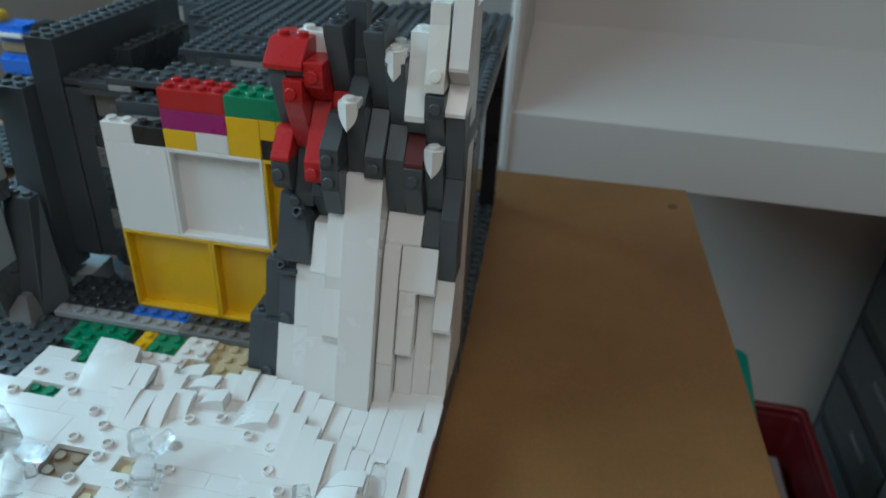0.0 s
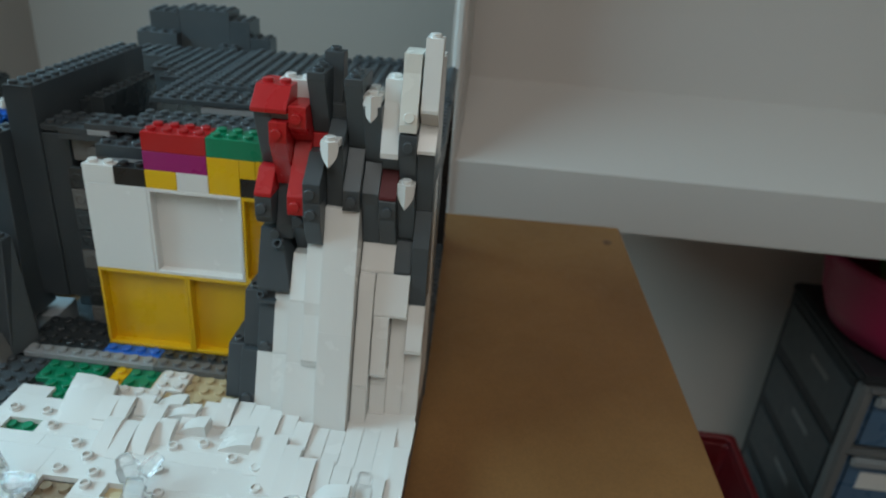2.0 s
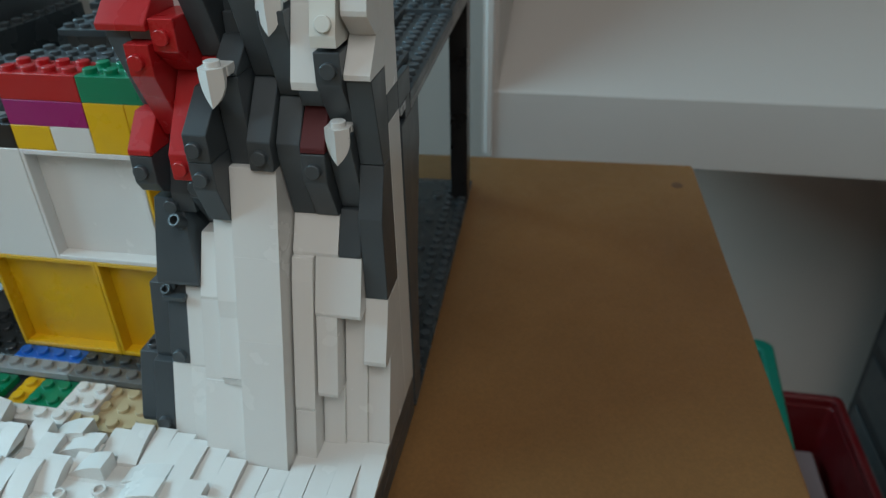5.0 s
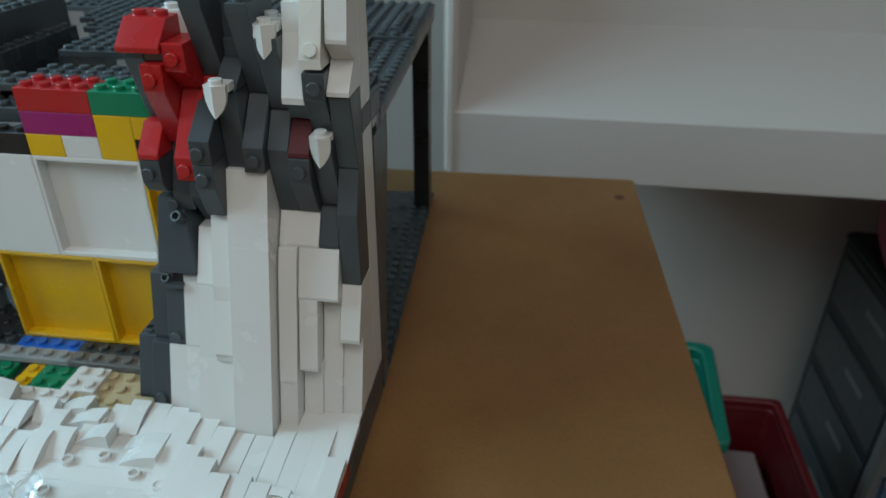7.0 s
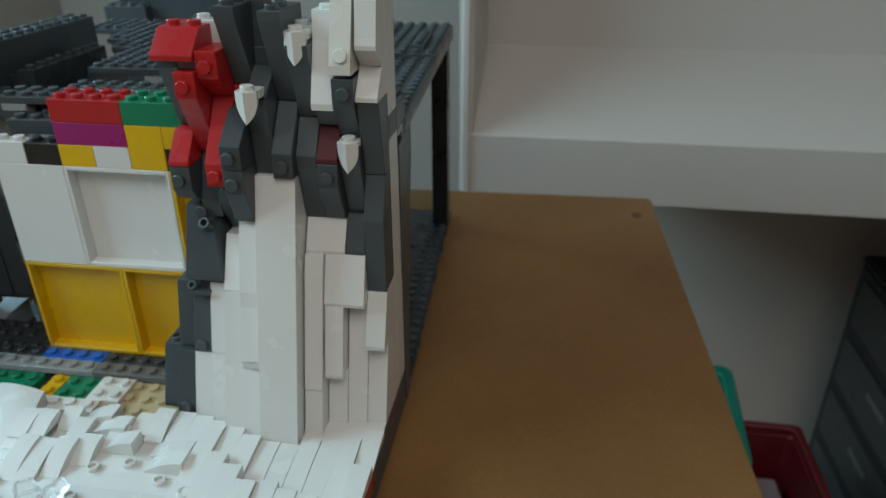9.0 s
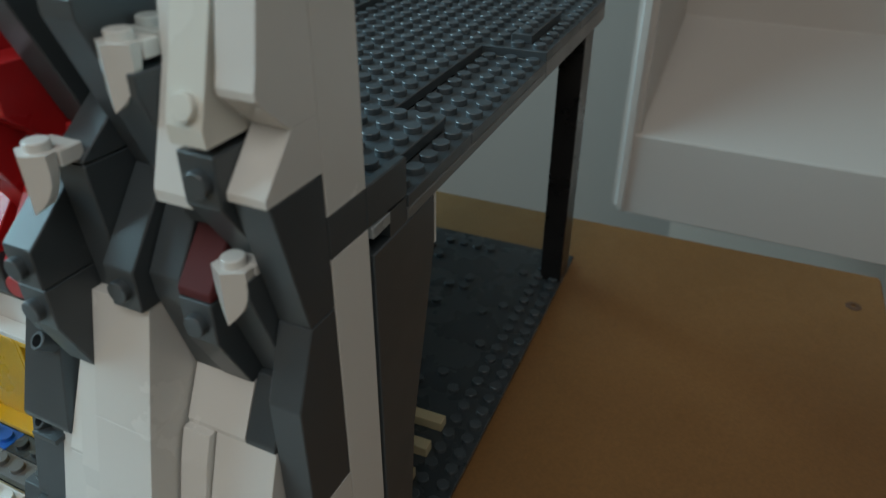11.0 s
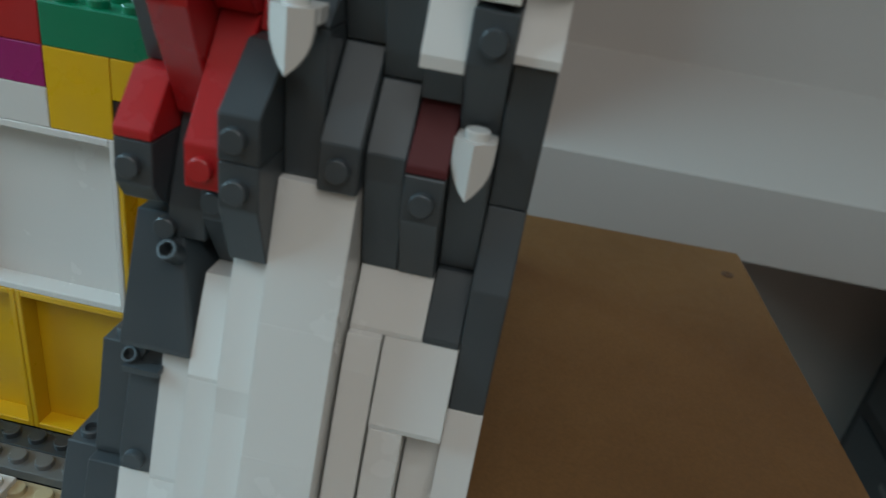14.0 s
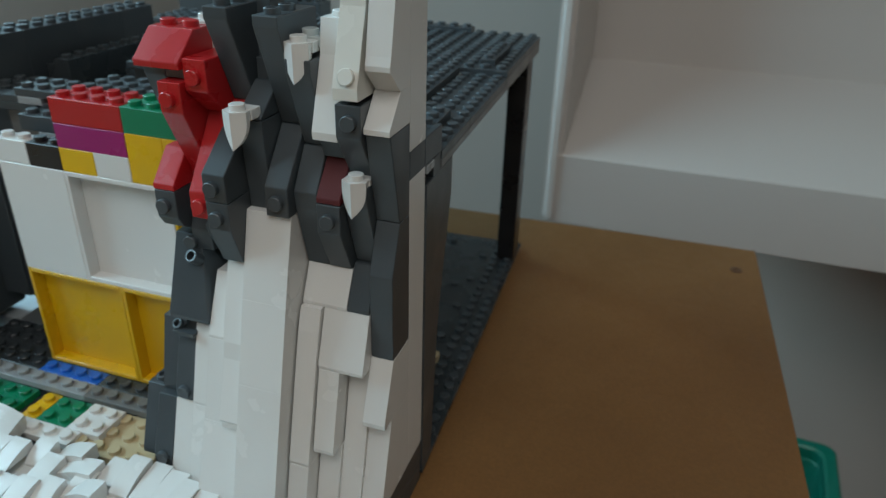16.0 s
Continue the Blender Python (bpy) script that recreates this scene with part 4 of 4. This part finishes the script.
def rock_pillar():
    p = thing("grey_rock_pillar", (-72, -20, -3), 0, "tall pillar of light and dark grey toy-brick rock slopes", "brick model")
    for x0, lift, set_back in ((-67, 0, 0), (-83.4, -0.5, 0.6)):
        for k in range(4):
            y, z = -31 + 9.0 * k + set_back, 26 + 43.2 * k + lift
            bm = bmesh.new()
            prism(bm, [(y, z), (y + 10, z + 33), (y + 21, z + 33), (y + 21, z)], x0, x0 + 8.6)
            rounded(bm, 0.25)
            part("slope_brick", bm, LIGHT_GREY, p)
            low = z - 10.1 if k else -1.0
            front = y + 1.2 if k else y + 4.5
            bm = bmesh.new()
            prism(bm, [(y + 0.2, z - 0.1), (y + 21, z - 0.1), (y + 20, low), (front, low)], x0 + 0.1, x0 + 8.6)
            rounded(bm, 0.25)
            part("slope_brick", bm, ROCK_GREY, p)
            if x0 > -70:
                bm = bmesh.new()
                prism(bm, [(y + 5, z + 33), (y + 30, z + 33), (y + 30, low), (y + 5, low)], x0 - 7.6, x0 - 0.1)
                part("filler_brick", bm, DARK, p)
    bm = bmesh.new()
    frustum(bm, rect(-63, -44.5, -27.5, -16), rect(-53, -49, -21.5, -16.5), -3.2, 11)
    part("slope_brick", bm, MID_GREY, p)
    bm = bmesh.new()
    box(bm, -92, -60, -24, -6, -3.2, 20)
    part("filler_brick", bm, DARKER, p)


rock_pillar()


# ---- things beyond the model ----
def blue_toy():
    k = thing("dark_brick_pile", (-225, 235, -20.5), 0, "pile of dark toy bricks under the blue toy vehicle", "brick model")
    brick(k, DARKER, -268, 10, 218, 5, -3.2, 26)
    t = thing("blue_toy_vehicle", (-225, 235, 20), 0, "small blue toy vehicle with white trim and yellow beacon", "toy vehicle")
    for name, x0, x1, y0, y1, z0, z1, edge, stuff in (("body", -252, -196, 220, 250, 36, 55, 4, BLUE), ("hood_plate", -216, -200, 222, 248, 55, 62, 1, WHITE), ("cab", -248, -218, 224, 246, 55, 65, 2, TAN_DARK),
                                                     ("roof", -250, -220, 221, 249, 64.5, 78, 4, BLUE), ("stripe", -245, -222, 219.4, 224, 69, 73, 0.8, WHITE), ("beacon", -262, -246, 226, 240, 78.5, 86, 1.5, YELLOW),
                                                     ("seat_block", -219, -206, 226, 246, 62.2, 80, 2, BLACK), ("fender", -218, -198, 216, 224, 40, 52, 4, BLUE)):
        bm = bmesh.new()
        box(bm, x0, x1, y0, y1, z0, z1)
        rounded(bm, edge, 2)
        part(name, bm, stuff, t)
    for x in (-240, -208):
        for y in (219, 252):
            bm = bmesh.new()
            barrel(bm, (x, y - 2, 33.5), (0, 1, 0), 7, 4, 16)
            part("wheel", bm, BLACK, t)


blue_toy()


def drawer_tower():
    d = thing("plastic_drawer_tower", (860, 590, -770), 0, "charcoal plastic drawer tower with smoky blue drawers and paper labels", "drawer unit")
    x0, x1, y0, y1 = 703, 1018, 480, 735
    for a in (x0, x1 - 14):
        bm = bmesh.new()
        box(bm, a, a + 14, y0 + 13, y1, -768, -287)
        rounded(bm, 3, 2)
        part("side_panel", bm, TOWER_GREY, d)
        bm = bmesh.new()
        box(bm, a - 1, a + 15, y0 - 8, y0 + 12.8, -768, -287.2)
        rounded(bm, 3, 2)
        part("corner_post", bm, MID_GREY, d)
    bm = bmesh.new()
    box(bm, x0 - 3, x1 + 3, y0 - 4, y1, -287, -273)
    rounded(bm, 4, 2)
    part("top_panel", bm, TOWER_GREY, d)
    for k in range(5):
        z1 = -296 - 99 * k
        bm = bmesh.new()
        box(bm, x0 + 16, x1 - 16, y0 - 6, y1 - 10, z1 - 86, z1)
        rounded(bm, 5, 2)
        drawer = part("drawer", bm, DRAWER_BLUE, d)
        bm = bmesh.new()
        box(bm, x0 + 18, x1 - 18, y0 - 15, y0 - 5, z1 - 16, z1 - 1)
        rounded(bm, 3, 2)
        part("handle", bm, LIGHT_GREY, drawer)
        bm = bmesh.new()
        shift = -18 if k == 1 else 0
        box(bm, x0 + 56 + shift, x0 + 104 + shift, y0 - 7.4, y0 - 6.2, z1 - 56, z1 - 28)
        part("label", bm, PAPER, drawer, "white paper label")
        bm = bmesh.new()
        box(bm, x0 + 6, x1 - 6, y0 - 12, y0 + 8, z1 + 1, z1 + 9)
        rounded(bm, 3, 2)
        part("rail", bm, MID_GREY, d)
        # drawer sides that show through the open side
        bm = bmesh.new()
        box(bm, x0 - 3, x0 + 1, y0 + 14, y1 - 20, z1 - 84, z1 - 6)
        rounded(bm, 1.5)
        part("side_window", bm, SMOKY, d, "smoky grey drawer side")
        bm = bmesh.new()
        box(bm, x0 - 4.6, x0 - 2.9, y0 + 70, y0 + 130, z1 - 40, z1 - 30)
        rounded(bm, 0.8)
        part("grip", bm, MID_GREY, d)


drawer_tower()


def lathe(name, profile, material, parent, at, sides=28, label=""):
    bm = bmesh.new()
    rings = [[bm.verts.new((at[0] + r * math.cos(2 * math.pi * i / sides), at[1] + r * math.sin(2 * math.pi * i / sides), at[2] + z)) for i in range(sides)] for r, z in profile]
    for lo, hi in zip(rings, rings[1:]):
        for i in range(sides):
            bm.faces.new((lo[i], lo[(i + 1) % sides], hi[(i + 1) % sides], hi[i])).smooth = True
    bm.faces.new(rings[0][::-1])
    bm.faces.new(rings[-1])
    return part(name, bm, material, parent, label)


def bowl():
    b = thing("pink_plastic_bowl", (836, 598, -272.5), 0, "round pink plastic bowl holding a green tub on the drawers", "bowl")
    lathe("shell", ((112, 0), (132, 8), (147, 42), (159, 104), (164, 120), (158, 120), (143, 46), (122, 12), (24, 8)), PINK, b, (836, 598, -272.6), 40)
    lathe("inner_tub", ((70, 0), (106, 112), (101, 113), (66, 8), (12, 6)), LEAF_GREEN, b, (850, 606, -260), 28, "light green plastic tub")


bowl()


def bin_box(name, x0, x1, y0, y1, z0, z1, wall, material, label, corner=34.0, turn=0.0, taper=12.0):
    t = thing(name, ((x0 + x1) / 2, (y0 + y1) / 2, z0), turn, label, "storage bin")
    bm = bmesh.new()

    def ring(inset, z, steps=5):
        out = []
        for cx, cy, start in ((x1 - inset - corner, y0 + inset + corner, -90), (x1 - inset - corner, y1 - inset - corner, 0), (x0 + inset + corner, y1 - inset - corner, 90), (x0 + inset + corner, y0 + inset + corner, 180)):
            for s in range(steps + 1):
                a = radians(start + 90 * s / steps)
                out.append(bm.verts.new((cx + corner * math.cos(a), cy + corner * math.sin(a), z)))
        return out

    # outside wall, rolled rim, inside wall, bottom
    def skin(rings, closed):
        for lo, hi in zip(rings, rings[1:] + (rings[:1] if closed else [])):
            for k in range(len(lo)):
                bm.faces.new((lo[k], lo[(k + 1) % len(lo)], hi[(k + 1) % len(lo)], hi[k]))
        if not closed:
            bm.faces.new(rings[0][::-1])
            bm.faces.new(rings[-1])
        bmesh.ops.recalc_face_normals(bm, faces=bm.faces)

    skin([ring(taper, z0), ring(4, z1 - 14), ring(4, z1 - 12), ring(wall + 4, z1 - 12), ring(wall + 5, z1 - 14), ring(wall + taper + 1, z0 + wall)], False)
    part("tub", bm, material, t)
    bm = bmesh.new()
    skin([ring(0, z1 - 11.8), ring(0, z1 - 2), ring(2, z1), ring(wall + 2, z1), ring(wall + 4, z1 - 2), ring(wall + 4, z1 - 11.8)], True)
    part("rim", bm, material, t)
    return t


bin_box("green_storage_bin", 287, 435, 238, 386, -770, -242, 8, TEAL_BIN, "tall teal-green plastic bin beside the table", 10.0, -4.0, 45.0)
RED_TUB = bin_box("red_storage_bin", 462, 594, 230, 540, -770, -437, 6, RED_BIN, "red plastic storage bin holding a cloudy plastic bag", 8.0)
bm = bmesh.new()
box(bm, 494, 565, 306, 501, -720, -499)
rounded(bm, 3)
part("bag", bm, CLOUDY, RED_TUB, "cloudy plastic bag")
